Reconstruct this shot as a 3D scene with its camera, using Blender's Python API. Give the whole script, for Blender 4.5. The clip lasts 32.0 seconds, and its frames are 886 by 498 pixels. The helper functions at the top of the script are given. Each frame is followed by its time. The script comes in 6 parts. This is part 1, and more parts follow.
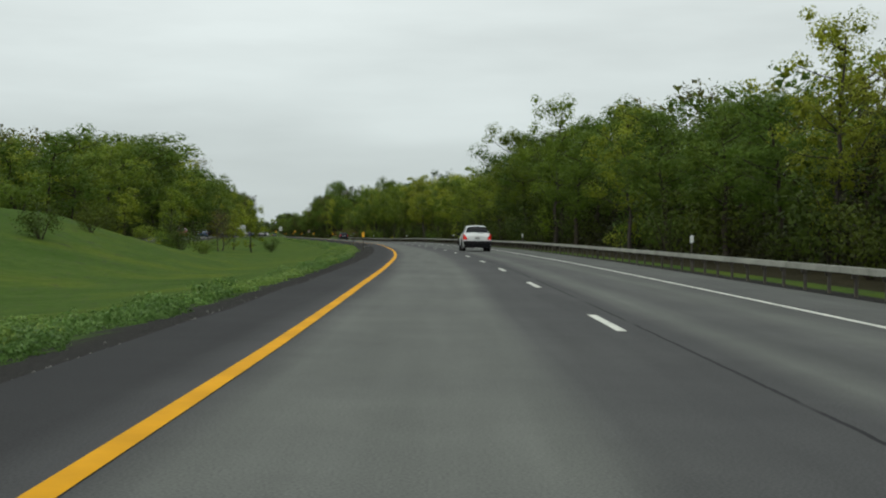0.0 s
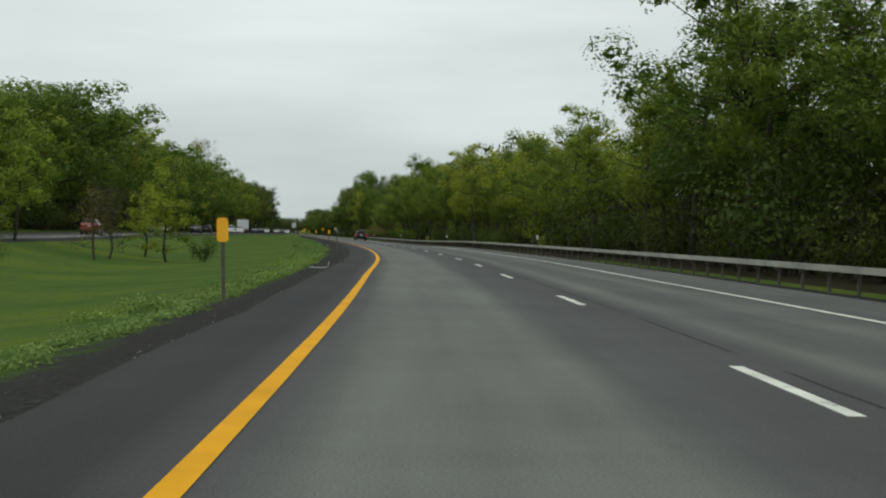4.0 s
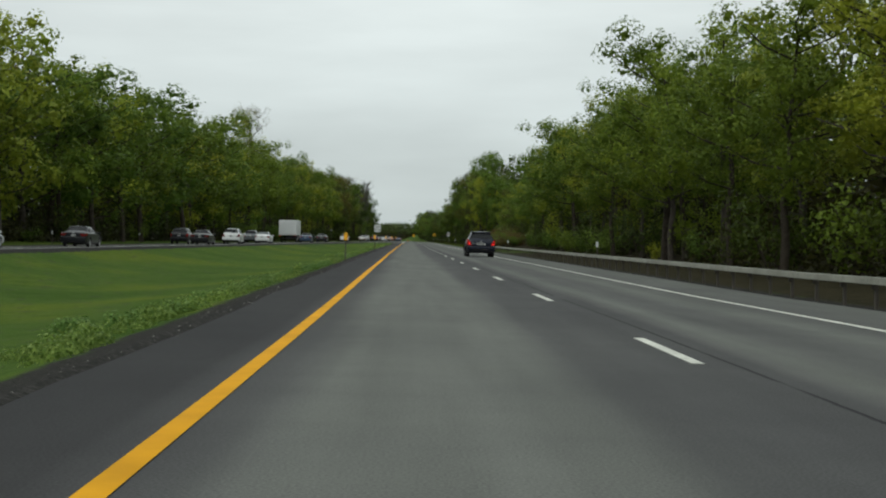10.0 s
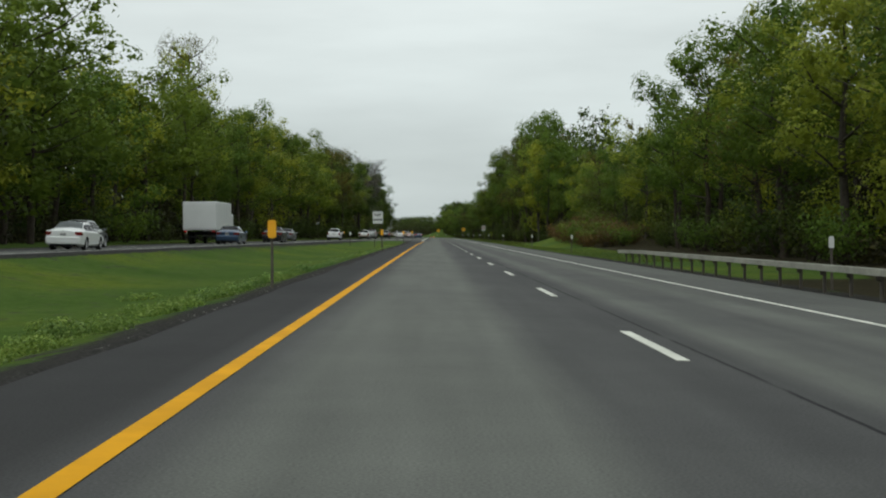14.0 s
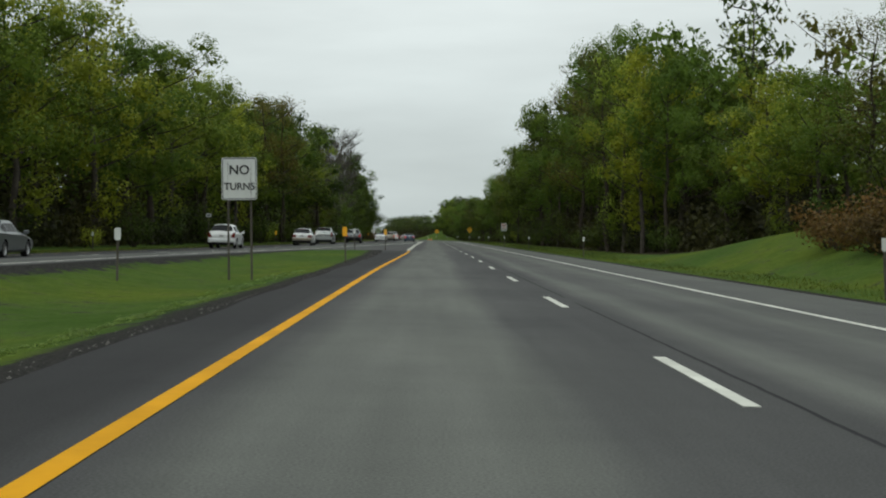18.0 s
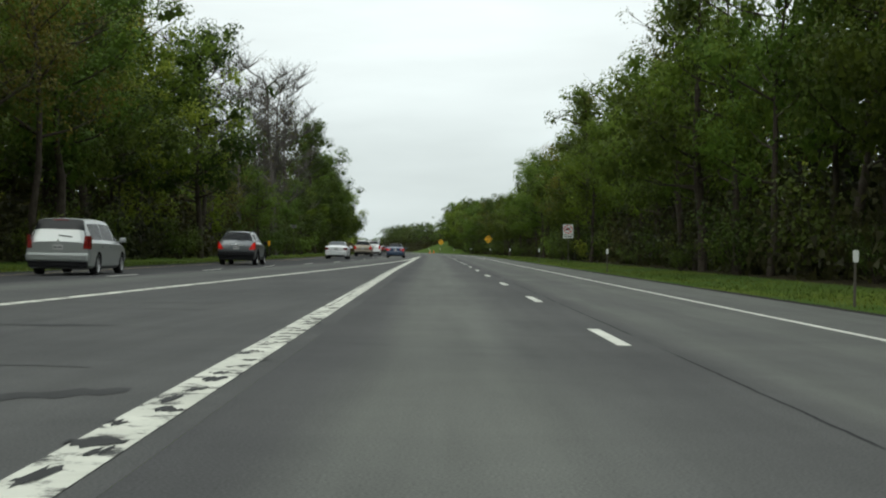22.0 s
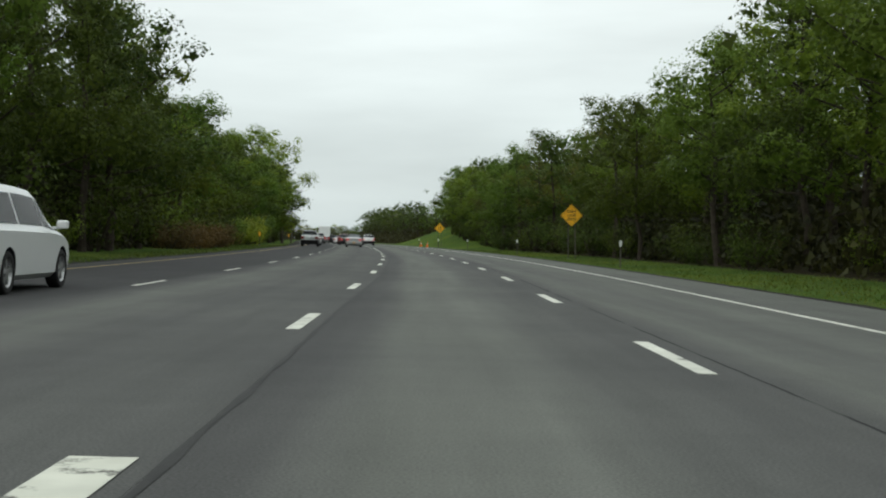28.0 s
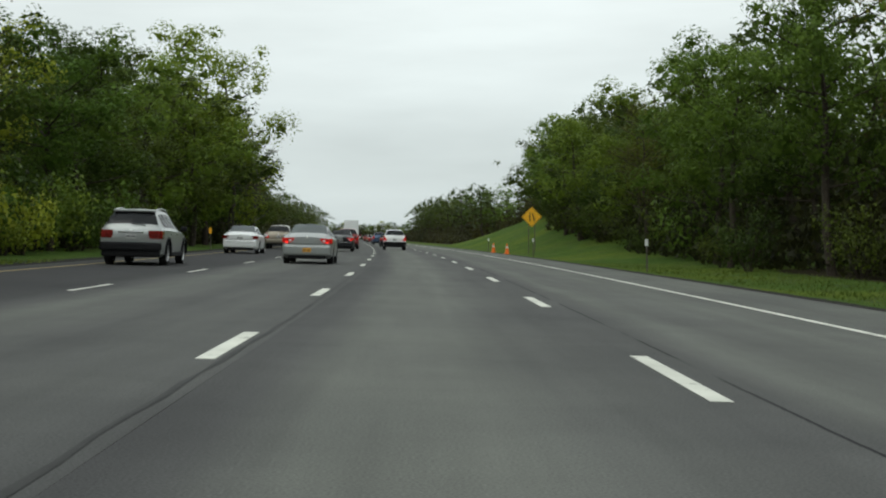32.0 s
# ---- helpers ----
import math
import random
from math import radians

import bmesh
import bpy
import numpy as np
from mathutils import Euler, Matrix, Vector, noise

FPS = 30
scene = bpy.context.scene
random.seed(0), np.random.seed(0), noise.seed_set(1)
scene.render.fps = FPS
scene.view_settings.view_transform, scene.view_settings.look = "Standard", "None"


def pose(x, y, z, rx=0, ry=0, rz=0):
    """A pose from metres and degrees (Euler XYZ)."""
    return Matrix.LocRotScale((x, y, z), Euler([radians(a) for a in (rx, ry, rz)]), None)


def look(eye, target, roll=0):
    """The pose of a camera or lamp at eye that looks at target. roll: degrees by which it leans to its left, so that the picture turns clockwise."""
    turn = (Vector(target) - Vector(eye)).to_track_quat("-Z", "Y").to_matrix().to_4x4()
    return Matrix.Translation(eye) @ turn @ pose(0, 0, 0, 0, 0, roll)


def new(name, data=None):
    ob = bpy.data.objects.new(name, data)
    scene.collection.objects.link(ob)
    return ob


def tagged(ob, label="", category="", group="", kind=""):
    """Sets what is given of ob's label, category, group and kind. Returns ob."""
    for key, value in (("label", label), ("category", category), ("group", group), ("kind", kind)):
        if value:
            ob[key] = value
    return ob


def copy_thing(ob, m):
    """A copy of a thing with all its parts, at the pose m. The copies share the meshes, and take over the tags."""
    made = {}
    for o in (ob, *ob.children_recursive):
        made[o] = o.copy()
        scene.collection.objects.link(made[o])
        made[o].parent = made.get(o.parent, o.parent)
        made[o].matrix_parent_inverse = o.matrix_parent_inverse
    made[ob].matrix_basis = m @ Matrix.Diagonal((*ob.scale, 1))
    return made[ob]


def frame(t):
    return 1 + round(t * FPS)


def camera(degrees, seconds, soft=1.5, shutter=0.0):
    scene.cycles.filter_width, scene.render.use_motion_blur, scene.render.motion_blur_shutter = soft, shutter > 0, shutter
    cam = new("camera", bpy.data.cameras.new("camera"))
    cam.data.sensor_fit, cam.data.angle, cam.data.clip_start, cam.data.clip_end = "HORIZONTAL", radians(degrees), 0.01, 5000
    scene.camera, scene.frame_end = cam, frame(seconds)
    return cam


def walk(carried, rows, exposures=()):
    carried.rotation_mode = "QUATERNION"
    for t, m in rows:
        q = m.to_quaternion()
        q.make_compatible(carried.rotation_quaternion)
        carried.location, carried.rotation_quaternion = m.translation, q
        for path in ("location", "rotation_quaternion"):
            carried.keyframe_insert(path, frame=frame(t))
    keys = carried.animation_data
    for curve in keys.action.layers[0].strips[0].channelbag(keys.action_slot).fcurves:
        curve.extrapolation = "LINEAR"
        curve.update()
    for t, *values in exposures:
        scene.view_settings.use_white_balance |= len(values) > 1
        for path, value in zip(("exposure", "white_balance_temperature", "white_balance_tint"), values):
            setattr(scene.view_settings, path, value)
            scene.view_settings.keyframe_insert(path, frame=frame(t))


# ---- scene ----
cam = camera(36.99, 32.0, soft=2.1)
PATH = [
    (0, (0.000, 0.000, 1.049), (-0.022, 20.000, 0.839), 0.31),
    (0.5, (-0.118, 10.370, 1.049), (-0.219, 30.370, 0.833), 0.29),
    (1, (-0.280, 20.730, 1.049), (-0.452, 40.729, 0.896), 0.59),
    (1.5, (-0.495, 31.089, 1.049), (-0.739, 51.088, 0.824), 0.35),
    (2, (-0.765, 41.439, 1.049), (-1.055, 61.437, 0.761), 0.53),
    (2.5, (-1.066, 51.767, 1.049), (-1.379, 71.765, 0.760), 0.62),
    (3, (-1.400, 62.076, 1.049), (-1.773, 82.073, 0.774), 0.74),
    (3.5, (-1.766, 72.384, 1.049), (-2.274, 92.378, 0.808), 1.01),
    (4, (-2.165, 82.703, 1.049), (-2.815, 102.692, 0.840), 1.28),
    (4.5, (-2.628, 93.061, 1.049), (-3.334, 113.048, 0.854), 1.40),
    (5, (-3.155, 103.468, 1.049), (-4.074, 123.447, 0.875), 1.12),
    (5.5, (-3.791, 113.945, 1.049), (-4.893, 133.915, 0.864), 1.19),
    (6, (-4.566, 124.601, 1.049), (-5.850, 144.560, 0.841), 1.33),
    (6.5, (-5.449, 135.455, 1.049), (-6.915, 155.402, 0.875), 1.38),
    (7, (-6.461, 146.479, 1.049), (-8.109, 166.411, 0.901), 1.26),
    (7.5, (-7.592, 157.610, 1.049), (-9.410, 177.527, 0.837), 1.15),
    (8, (-8.819, 168.871, 1.049), (-10.798, 188.773, 0.916), 1.10),
    (8.5, (-10.143, 180.240, 1.049), (-12.291, 200.124, 0.906), 1.30),
    (9, (-11.554, 191.748, 1.049), (-13.843, 211.616, 0.922), 1.16),
    (9.5, (-13.050, 203.364, 1.049), (-15.434, 223.222, 0.932), 0.70),
    (10, (-14.622, 215.059, 1.049), (-17.097, 234.906, 0.897), 0.29),
    (10.5, (-16.258, 226.804, 1.049), (-18.859, 246.634, 0.895), 0.09),
    (11, (-17.981, 238.606, 1.049), (-20.679, 258.424, 0.856), -0.35),
    (11.5, (-19.735, 250.469, 1.049), (-22.449, 270.284, 0.865), -0.29),
    (12, (-21.511, 262.411, 1.049), (-24.278, 282.218, 0.845), -0.22),
    (12.5, (-23.309, 274.432, 1.049), (-26.129, 294.232, 0.910), -0.24),
    (13, (-25.128, 286.553, 1.049), (-27.914, 306.358, 0.856), -0.19),
    (13.5, (-26.980, 298.724, 1.049), (-29.827, 318.520, 0.848), -0.41),
    (14, (-28.906, 311.003, 1.049), (-31.743, 330.801, 0.827), -0.39),
    (14.5, (-30.844, 323.313, 1.049), (-33.696, 343.108, 0.846), -0.28),
    (15, (-32.760, 335.602, 1.049), (-35.588, 355.401, 0.850), -0.29),
    (15.5, (-34.633, 347.873, 1.049), (-37.405, 367.680, 0.855), -0.30),
    (16, (-36.452, 360.124, 1.049), (-39.172, 379.938, 0.861), -0.32),
    (16.5, (-38.228, 372.367, 1.049), (-40.928, 392.184, 0.864), -0.33),
    (17, (-39.983, 384.579, 1.049), (-42.720, 404.391, 0.842), -0.40),
    (17.5, (-41.770, 396.781, 1.049), (-44.554, 416.587, 0.865), -0.34),
    (18, (-43.600, 408.983, 1.049), (-46.402, 428.785, 0.855), -0.44),
    (18.5, (-45.441, 421.164, 1.049), (-48.263, 440.963, 0.850), -0.22),
    (19, (-47.271, 433.345, 1.049), (-50.088, 453.145, 0.834), 0.02),
    (19.5, (-49.079, 445.526, 1.049), (-51.901, 465.326, 0.871), 0.04),
    (20, (-50.898, 457.708, 1.049), (-53.692, 477.512, 0.853), -0.02),
    (20.5, (-52.718, 469.879, 1.049), (-55.466, 489.690, 0.866), -0.07),
    (21, (-54.526, 482.081, 1.049), (-57.312, 501.886, 0.830), -0.23),
    (21.5, (-56.367, 494.302, 1.049), (-59.186, 514.102, 0.898), -0.17),
    (22, (-58.250, 506.522, 1.049), (-61.088, 526.320, 1.036), -0.43),
    (22.5, (-60.156, 518.732, 1.049), (-62.999, 538.529, 0.908), -0.22),
    (23, (-62.082, 530.891, 1.049), (-64.939, 550.686, 0.877), -0.04),
    (23.5, (-63.977, 543.001, 1.049), (-66.823, 562.797, 0.911), -0.07),
    (24, (-65.818, 555.041, 1.049), (-68.631, 574.843, 0.952), 0.10),
    (24.5, (-67.615, 567.023, 1.049), (-70.407, 586.827, 0.942), -0.17),
    (25, (-69.413, 579.005, 1.049), (-72.201, 598.809, 0.877), 0.22),
    (25.5, (-71.221, 590.916, 1.049), (-74.016, 610.719, 0.912), 0.26),
    (26, (-73.019, 602.757, 1.049), (-75.810, 622.561, 0.898), 0.14),
    (26.5, (-74.817, 614.598, 1.049), (-77.647, 634.397, 0.888), -0.06),
    (27, (-76.604, 626.450, 1.049), (-79.409, 646.252, 0.889), -0.07),
    (27.5, (-78.358, 638.342, 1.049), (-81.126, 658.150, 0.890), -0.10),
    (28, (-80.113, 650.295, 1.049), (-82.835, 670.108, 0.891), -0.13),
    (28.5, (-81.868, 662.297, 1.049), (-84.571, 682.113, 0.892), -0.14),
    (29, (-83.654, 674.369, 1.049), (-86.432, 694.175, 0.843), -0.47),
    (29.5, (-85.517, 686.510, 1.049), (-88.452, 706.293, 0.899), -0.31),
    (30, (-87.486, 698.708, 1.049), (-90.583, 718.467, 0.854), -0.13),
    (30.5, (-89.575, 710.954, 1.049), (-92.787, 730.694, 0.867), -0.16),
    (31, (-91.770, 723.197, 1.049), (-95.100, 742.918, 0.858), -0.17),
    (31.5, (-94.051, 735.398, 1.049), (-97.511, 755.097, 0.872), -0.05),
    (32, (-96.419, 747.577, 1.049), (-100.001, 767.253, 0.872), -0.18),
]
walk(cam, [(t, look(eye, target, roll)) for t, eye, target, roll in PATH],
     [(0, 0.22, 6420, 2.0), (14, 0.22, 6420, 2.0), (17.5, 0.20, 6420, 2.0), (19, 0.22, 6420, 2.0), (20, 0.42, 6420, 2.0), (22, 0.52, 6420, 2.0), (24, 0.46, 6420, 2.0), (25, 0.42, 6420, 2.0), (26.5, 0.46, 6420, 2.0), (32, 0.40, 6420, 2.0)])  # LIGHT

# ---- world and light: overcast day ----
world = bpy.data.worlds.new("overcast_sky")
scene.world = world
world.use_nodes = True
wn, wl = world.node_tree.nodes, world.node_tree.links
wn.clear()
w_out = wn.new("ShaderNodeOutputWorld")
w_bg = wn.new("ShaderNodeBackground")
w_sky = wn.new("ShaderNodeTexSky")
w_sky.sky_type, w_sky.sun_disc = "NISHITA", False
w_sky.sun_elevation, w_sky.sun_rotation = radians(50), radians(150)
w_dim = wn.new("ShaderNodeVectorMath")
w_dim.operation = "SCALE"
w_dim.inputs["Scale"].default_value = 0.05
w_co = wn.new("ShaderNodeTexCoord")
w_sep = wn.new("ShaderNodeSeparateXYZ")
w_ramp = wn.new("ShaderNodeValToRGB")
w_ramp.color_ramp.elements[0].position, w_ramp.color_ramp.elements[0].color = 0.0, (0.50, 0.53, 0.545, 1)
w_ramp.color_ramp.elements[1].position, w_ramp.color_ramp.elements[1].color = 1.0, (1.14, 1.17, 1.20, 1)
mid_stop = w_ramp.color_ramp.elements.new(0.18)
mid_stop.color = (0.70, 0.72, 0.73, 1)
w_map = wn.new("ShaderNodeMapping")
w_map.inputs["Scale"].default_value = (1.5, 1.5, 8.0)
w_noise = wn.new("ShaderNodeTexNoise")
w_noise.inputs["Scale"].default_value = 2.2
w_noise.inputs["Detail"].default_value = 5.0
w_cloud = wn.new("ShaderNodeMapRange")
w_cloud.inputs["From Min"].default_value, w_cloud.inputs["From Max"].default_value = 0.3, 0.7
w_cloud.inputs["To Min"].default_value, w_cloud.inputs["To Max"].default_value = 0.86, 1.09
w_mul = wn.new("ShaderNodeVectorMath")
w_mul.operation = "SCALE"
w_mix = wn.new("ShaderNodeMix")
w_mix.data_type = "RGBA"
w_mix.inputs["Factor"].default_value = 0.93
wl.new(w_co.outputs["Generated"], w_sep.inputs[0])
wl.new(w_sep.outputs["Z"], w_ramp.inputs[0])
wl.new(w_co.outputs["Generated"], w_map.inputs[0])
wl.new(w_map.outputs[0], w_noise.inputs["Vector"])
wl.new(w_noise.outputs["Fac"], w_cloud.inputs["Value"])
wl.new(w_ramp.outputs["Color"], w_mul.inputs[0])
wl.new(w_cloud.outputs[0], w_mul.inputs["Scale"])
wl.new(w_sky.outputs[0], w_dim.inputs[0])
wl.new(w_dim.outputs[0], w_mix.inputs[6])
wl.new(w_mul.outputs[0], w_mix.inputs[7])
wl.new(w_mix.outputs[2], w_bg.inputs["Color"])
wl.new(w_bg.outputs[0], w_out.inputs["Surface"])
w_bg.inputs["Strength"].default_value = 1.0

sun_data = bpy.data.lights.new("sun", "SUN")
sun_data.energy, sun_data.angle, sun_data.color = 0.5, radians(40), (1.0, 0.97, 0.92)
sun = new("sun", sun_data)
sun.matrix_world = pose(0, 0, 60, 40, 0, -30)


# ---- materials ----
def node_mat(name, rough=0.8, metal=0.0, spec=0.5):
    m = bpy.data.materials.new(name)
    m.use_nodes = True
    b = m.node_tree.nodes["Principled BSDF"]
    b.inputs["Roughness"].default_value = rough
    b.inputs["Metallic"].default_value = metal
    b.inputs["Specular IOR Level"].default_value = spec
    return m, m.node_tree.nodes, m.node_tree.links, b


def noise_node(nodes, links, scale, detail=4.0, vector=None, rough=0.55):
    n = nodes.new("ShaderNodeTexNoise")
    n.inputs["Scale"].default_value = scale
    n.inputs["Detail"].default_value = detail
    n.inputs["Roughness"].default_value = rough
    if vector is not None:
        links.new(vector, n.inputs["Vector"])
    return n.outputs["Fac"]


def ramp_node(nodes, links, fac, stops):
    r = nodes.new("ShaderNodeValToRGB")
    els = r.color_ramp.elements
    while len(els) < len(stops):
        els.new(0.5)
    for e, (p, c) in zip(els, stops):
        e.position = p
        e.color = (*c, 1) if len(c) == 3 else c
    links.new(fac, r.inputs[0])
    return r.outputs["Color"]


def mix_node(nodes, links, fac, a, b, mode="MIX"):
    n = nodes.new("ShaderNodeMix")
    n.data_type, n.blend_type = "RGBA", mode
    for sock, v in ((0, fac), (6, a), (7, b)):
        if isinstance(v, (int, float)):
            n.inputs[sock].default_value = v
        elif isinstance(v, tuple):
            n.inputs[sock].default_value = (*v, 1)
        else:
            links.new(v, n.inputs[sock])
    return n.outputs[2]


def bump_node(nodes, links, height, bsdf, strength=0.3, dist=0.01):
    n = nodes.new("ShaderNodeBump")
    n.inputs["Strength"].default_value, n.inputs["Distance"].default_value = strength, dist
    links.new(height, n.inputs["Height"])
    links.new(n.outputs[0], bsdf.inputs["Normal"])


def world_pos(nodes):
    return nodes.new("ShaderNodeNewGeometry").outputs["Position"]


def mottled(name, dark, light, scale=3.0, rough=0.8, metal=0.0, spec=0.4, bump=0.2, fine=40.0):
    """A surface of two tones in patches, with a fine grain."""
    m, nd, lk, b = node_mat(name, rough, metal, spec)
    co = nd.new("ShaderNodeTexCoord").outputs["Object"]
    big = noise_node(nd, lk, scale, 5, co)
    small = noise_node(nd, lk, fine, 3, co)
    col = ramp_node(nd, lk, big, [(0.3, dark), (0.7, light)])
    col = mix_node(nd, lk, 0.35, col, ramp_node(nd, lk, small, [(0.3, dark), (0.7, light)]))
    lk.new(col, b.inputs["Base Color"])
    if bump:
        bump_node(nd, lk, small, b, bump, 0.004)
    return m


def leaf_mat(name, tones, rough=0.6):
    """Foliage: each leaf takes its own tone, each plant its own cast; part of the light passes through."""
    m, nd, lk, b = node_mat(name, rough, 0, 0.15)
    geo = nd.new("ShaderNodeNewGeometry")
    info = nd.new("ShaderNodeObjectInfo")
    col = ramp_node(nd, lk, geo.outputs["Random Per Island"], [(i / max(1, len(tones) - 1), c) for i, c in enumerate(tones)])
    cast = ramp_node(nd, lk, info.outputs["Random"], [(0.0, (0.66, 0.80, 0.62)), (0.3, (1.0, 1.02, 0.9)), (0.55, (1.15, 1.08, 0.7)), (0.8, (0.82, 0.95, 0.8)), (1.0, (1.28, 1.22, 0.85))])
    col = mix_node(nd, lk, 1.0, col, cast, "MULTIPLY")
    patch = noise_node(nd, lk, 0.35, 2, geo.outputs["Position"])
    col = mix_node(nd, lk, 0.6, col, ramp_node(nd, lk, patch, [(0.35, (0.6, 0.62, 0.6)), (0.65, (1.25, 1.2, 1.1))]), "MULTIPLY")
    lk.new(col, b.inputs["Base Color"])
    tr = nd.new("ShaderNodeBsdfTranslucent")
    lk.new(col, tr.inputs["Color"])
    mx = nd.new("ShaderNodeMixShader")
    mx.inputs[0].default_value = 0.36
    lk.new(b.outputs[0], mx.inputs[1])
    lk.new(tr.outputs[0], mx.inputs[2])
    lk.new(mx.outputs[0], nd["Material Output"].inputs["Surface"])
    return m


def worn_tone(v):
    """Asphalt of lightness v: bluish where the tar still covers it, warmer where the stone is worn bare."""
    u = max(0.0, min(1.0, (v - 0.05) / 0.06))
    return (v * (1.01 - 0.03 * u), v, v * (1.02 - 0.10 * u))


def asphalt(name, bands, seams=(), broad=0.022, whole=0.42, later=None):
    """Worn asphalt. UV x: metres across from the reference line, y: metres along. bands: (metres across, tone)."""
    m, nd, lk, b = node_mat(name, 0.9, 0, 0.08)
    uv = nd.new("ShaderNodeUVMap").outputs[0]
    sep = nd.new("ShaderNodeSeparateXYZ")
    lk.new(uv, sep.inputs[0])
    stretch = nd.new("ShaderNodeMapping")
    stretch.inputs["Scale"].default_value = (1.0, 0.05, 1.0)
    lk.new(uv, stretch.inputs[0])
    wob = noise_node(nd, lk, 0.9, 3, stretch.outputs[0])
    add = nd.new("ShaderNodeMath")
    add.operation = "MULTIPLY_ADD"
    lk.new(wob, add.inputs[0])
    add.inputs[1].default_value = 0.5
    lk.new(sep.outputs["X"], add.inputs[2])
    lo, hi = bands[0][0], bands[-1][0]
    rng = nd.new("ShaderNodeMapRange")
    rng.inputs["From Min"].default_value, rng.inputs["From Max"].default_value = lo + 0.25, hi + 0.25
    lk.new(add.outputs[0], rng.inputs["Value"])
    col = ramp_node(nd, lk, rng.outputs[0], [((x - lo) / (hi - lo), worn_tone(v)) for x, v in bands])
    if later:
        start, end, tones = later
        on = nd.new("ShaderNodeMapRange")
        on.inputs["From Min"].default_value, on.inputs["From Max"].default_value = start, end
        lk.new(sep.outputs["Y"], on.inputs["Value"])
        after = ramp_node(nd, lk, rng.outputs[0], [((x - lo) / (hi - lo), worn_tone(v)) for x, v in tones])
        col = mix_node(nd, lk, on.outputs[0], col, after)
    streak = noise_node(nd, lk, 2.2, 4, stretch.outputs[0])
    col = mix_node(nd, lk, 1.0, col, ramp_node(nd, lk, streak, [(0.3, (0.86, 0.86, 0.86)), (0.7, (1.12, 1.12, 1.12))]), "MULTIPLY")
    stain = noise_node(nd, lk, 0.23, 5, uv)
    col = mix_node(nd, lk, 1.0, col, ramp_node(nd, lk, stain, [(0.32, (0.88, 0.88, 0.89)), (0.6, (1.05, 1.05, 1.04))]), "MULTIPLY")
    blotch = noise_node(nd, lk, 1.15, 5, uv, 0.65)
    col = mix_node(nd, lk, 1.0, col, ramp_node(nd, lk, blotch, [(0.3, (0.94, 0.94, 0.94)), (0.5, (1, 1, 1)), (0.7, (1.05, 1.05, 1.05))]), "MULTIPLY")
    grain = noise_node(nd, lk, 60.0, 2, uv)
    col = mix_node(nd, lk, 1.0, col, ramp_node(nd, lk, grain, [(0.25, (0.7, 0.7, 0.7)), (0.75, (1.3, 1.3, 1.28))]), "MULTIPLY")
    for where in seams:
        thin = nd.new("ShaderNodeMapping")
        thin.inputs["Scale"].default_value = (0.0, 0.5, 1.0)
        lk.new(uv, thin.inputs[0])
        jog = noise_node(nd, lk, 2.2, 6, thin.outputs[0], 0.75)
        sub = nd.new("ShaderNodeMath")
        sub.operation = "MULTIPLY_ADD"
        lk.new(jog, sub.inputs[0])
        sub.inputs[1].default_value = 0.07
        lk.new(sep.outputs["X"], sub.inputs[2])
        cmp = nd.new("ShaderNodeMath")
        cmp.operation = "COMPARE"
        lk.new(sub.outputs[0], cmp.inputs[0])
        cmp.inputs[1].default_value, cmp.inputs[2].default_value = where + 0.035, broad * 0.7
        gaps = ramp_node(nd, lk, noise_node(nd, lk, 0.5, 2, thin.outputs[0]), [(whole, (0, 0, 0)), (whole + 0.08, (1, 1, 1))])
        both = mix_node(nd, lk, 1.0, cmp.outputs[0], gaps, "MULTIPLY")
        col = mix_node(nd, lk, both, col, (0.022, 0.022, 0.023))
    lk.new(col, b.inputs["Base Color"])
    rr = nd.new("ShaderNodeMapRange")
    rr.inputs["To Min"].default_value, rr.inputs["To Max"].default_value = 0.82, 0.98
    lk.new(streak, rr.inputs["Value"])
    lk.new(rr.outputs[0], b.inputs["Roughness"])
    bump_node(nd, lk, grain, b, 0.35, 0.004)
    return m


def road_paint(name, tone, wear=0.45):
    """Road paint worn through to the asphalt in patches."""
    m, nd, lk, b = node_mat(name, 0.85, 0, 0.1)
    pos = world_pos(nd)
    worn = noise_node(nd, lk, 3.2, 8, pos, 0.72)
    crack = noise_node(nd, lk, 1.1, 5, pos, 0.6)
    col = ramp_node(nd, lk, crack, [(0.3, tuple(v * 0.72 for v in tone)), (0.7, tone)])
    gone = ramp_node(nd, lk, worn, [(wear - 0.1, (1, 1, 1)), (wear, (0, 0, 0))])
    col = mix_node(nd, lk, gone, col, (0.06, 0.06, 0.058))
    lk.new(col, b.inputs["Base Color"])
    return m


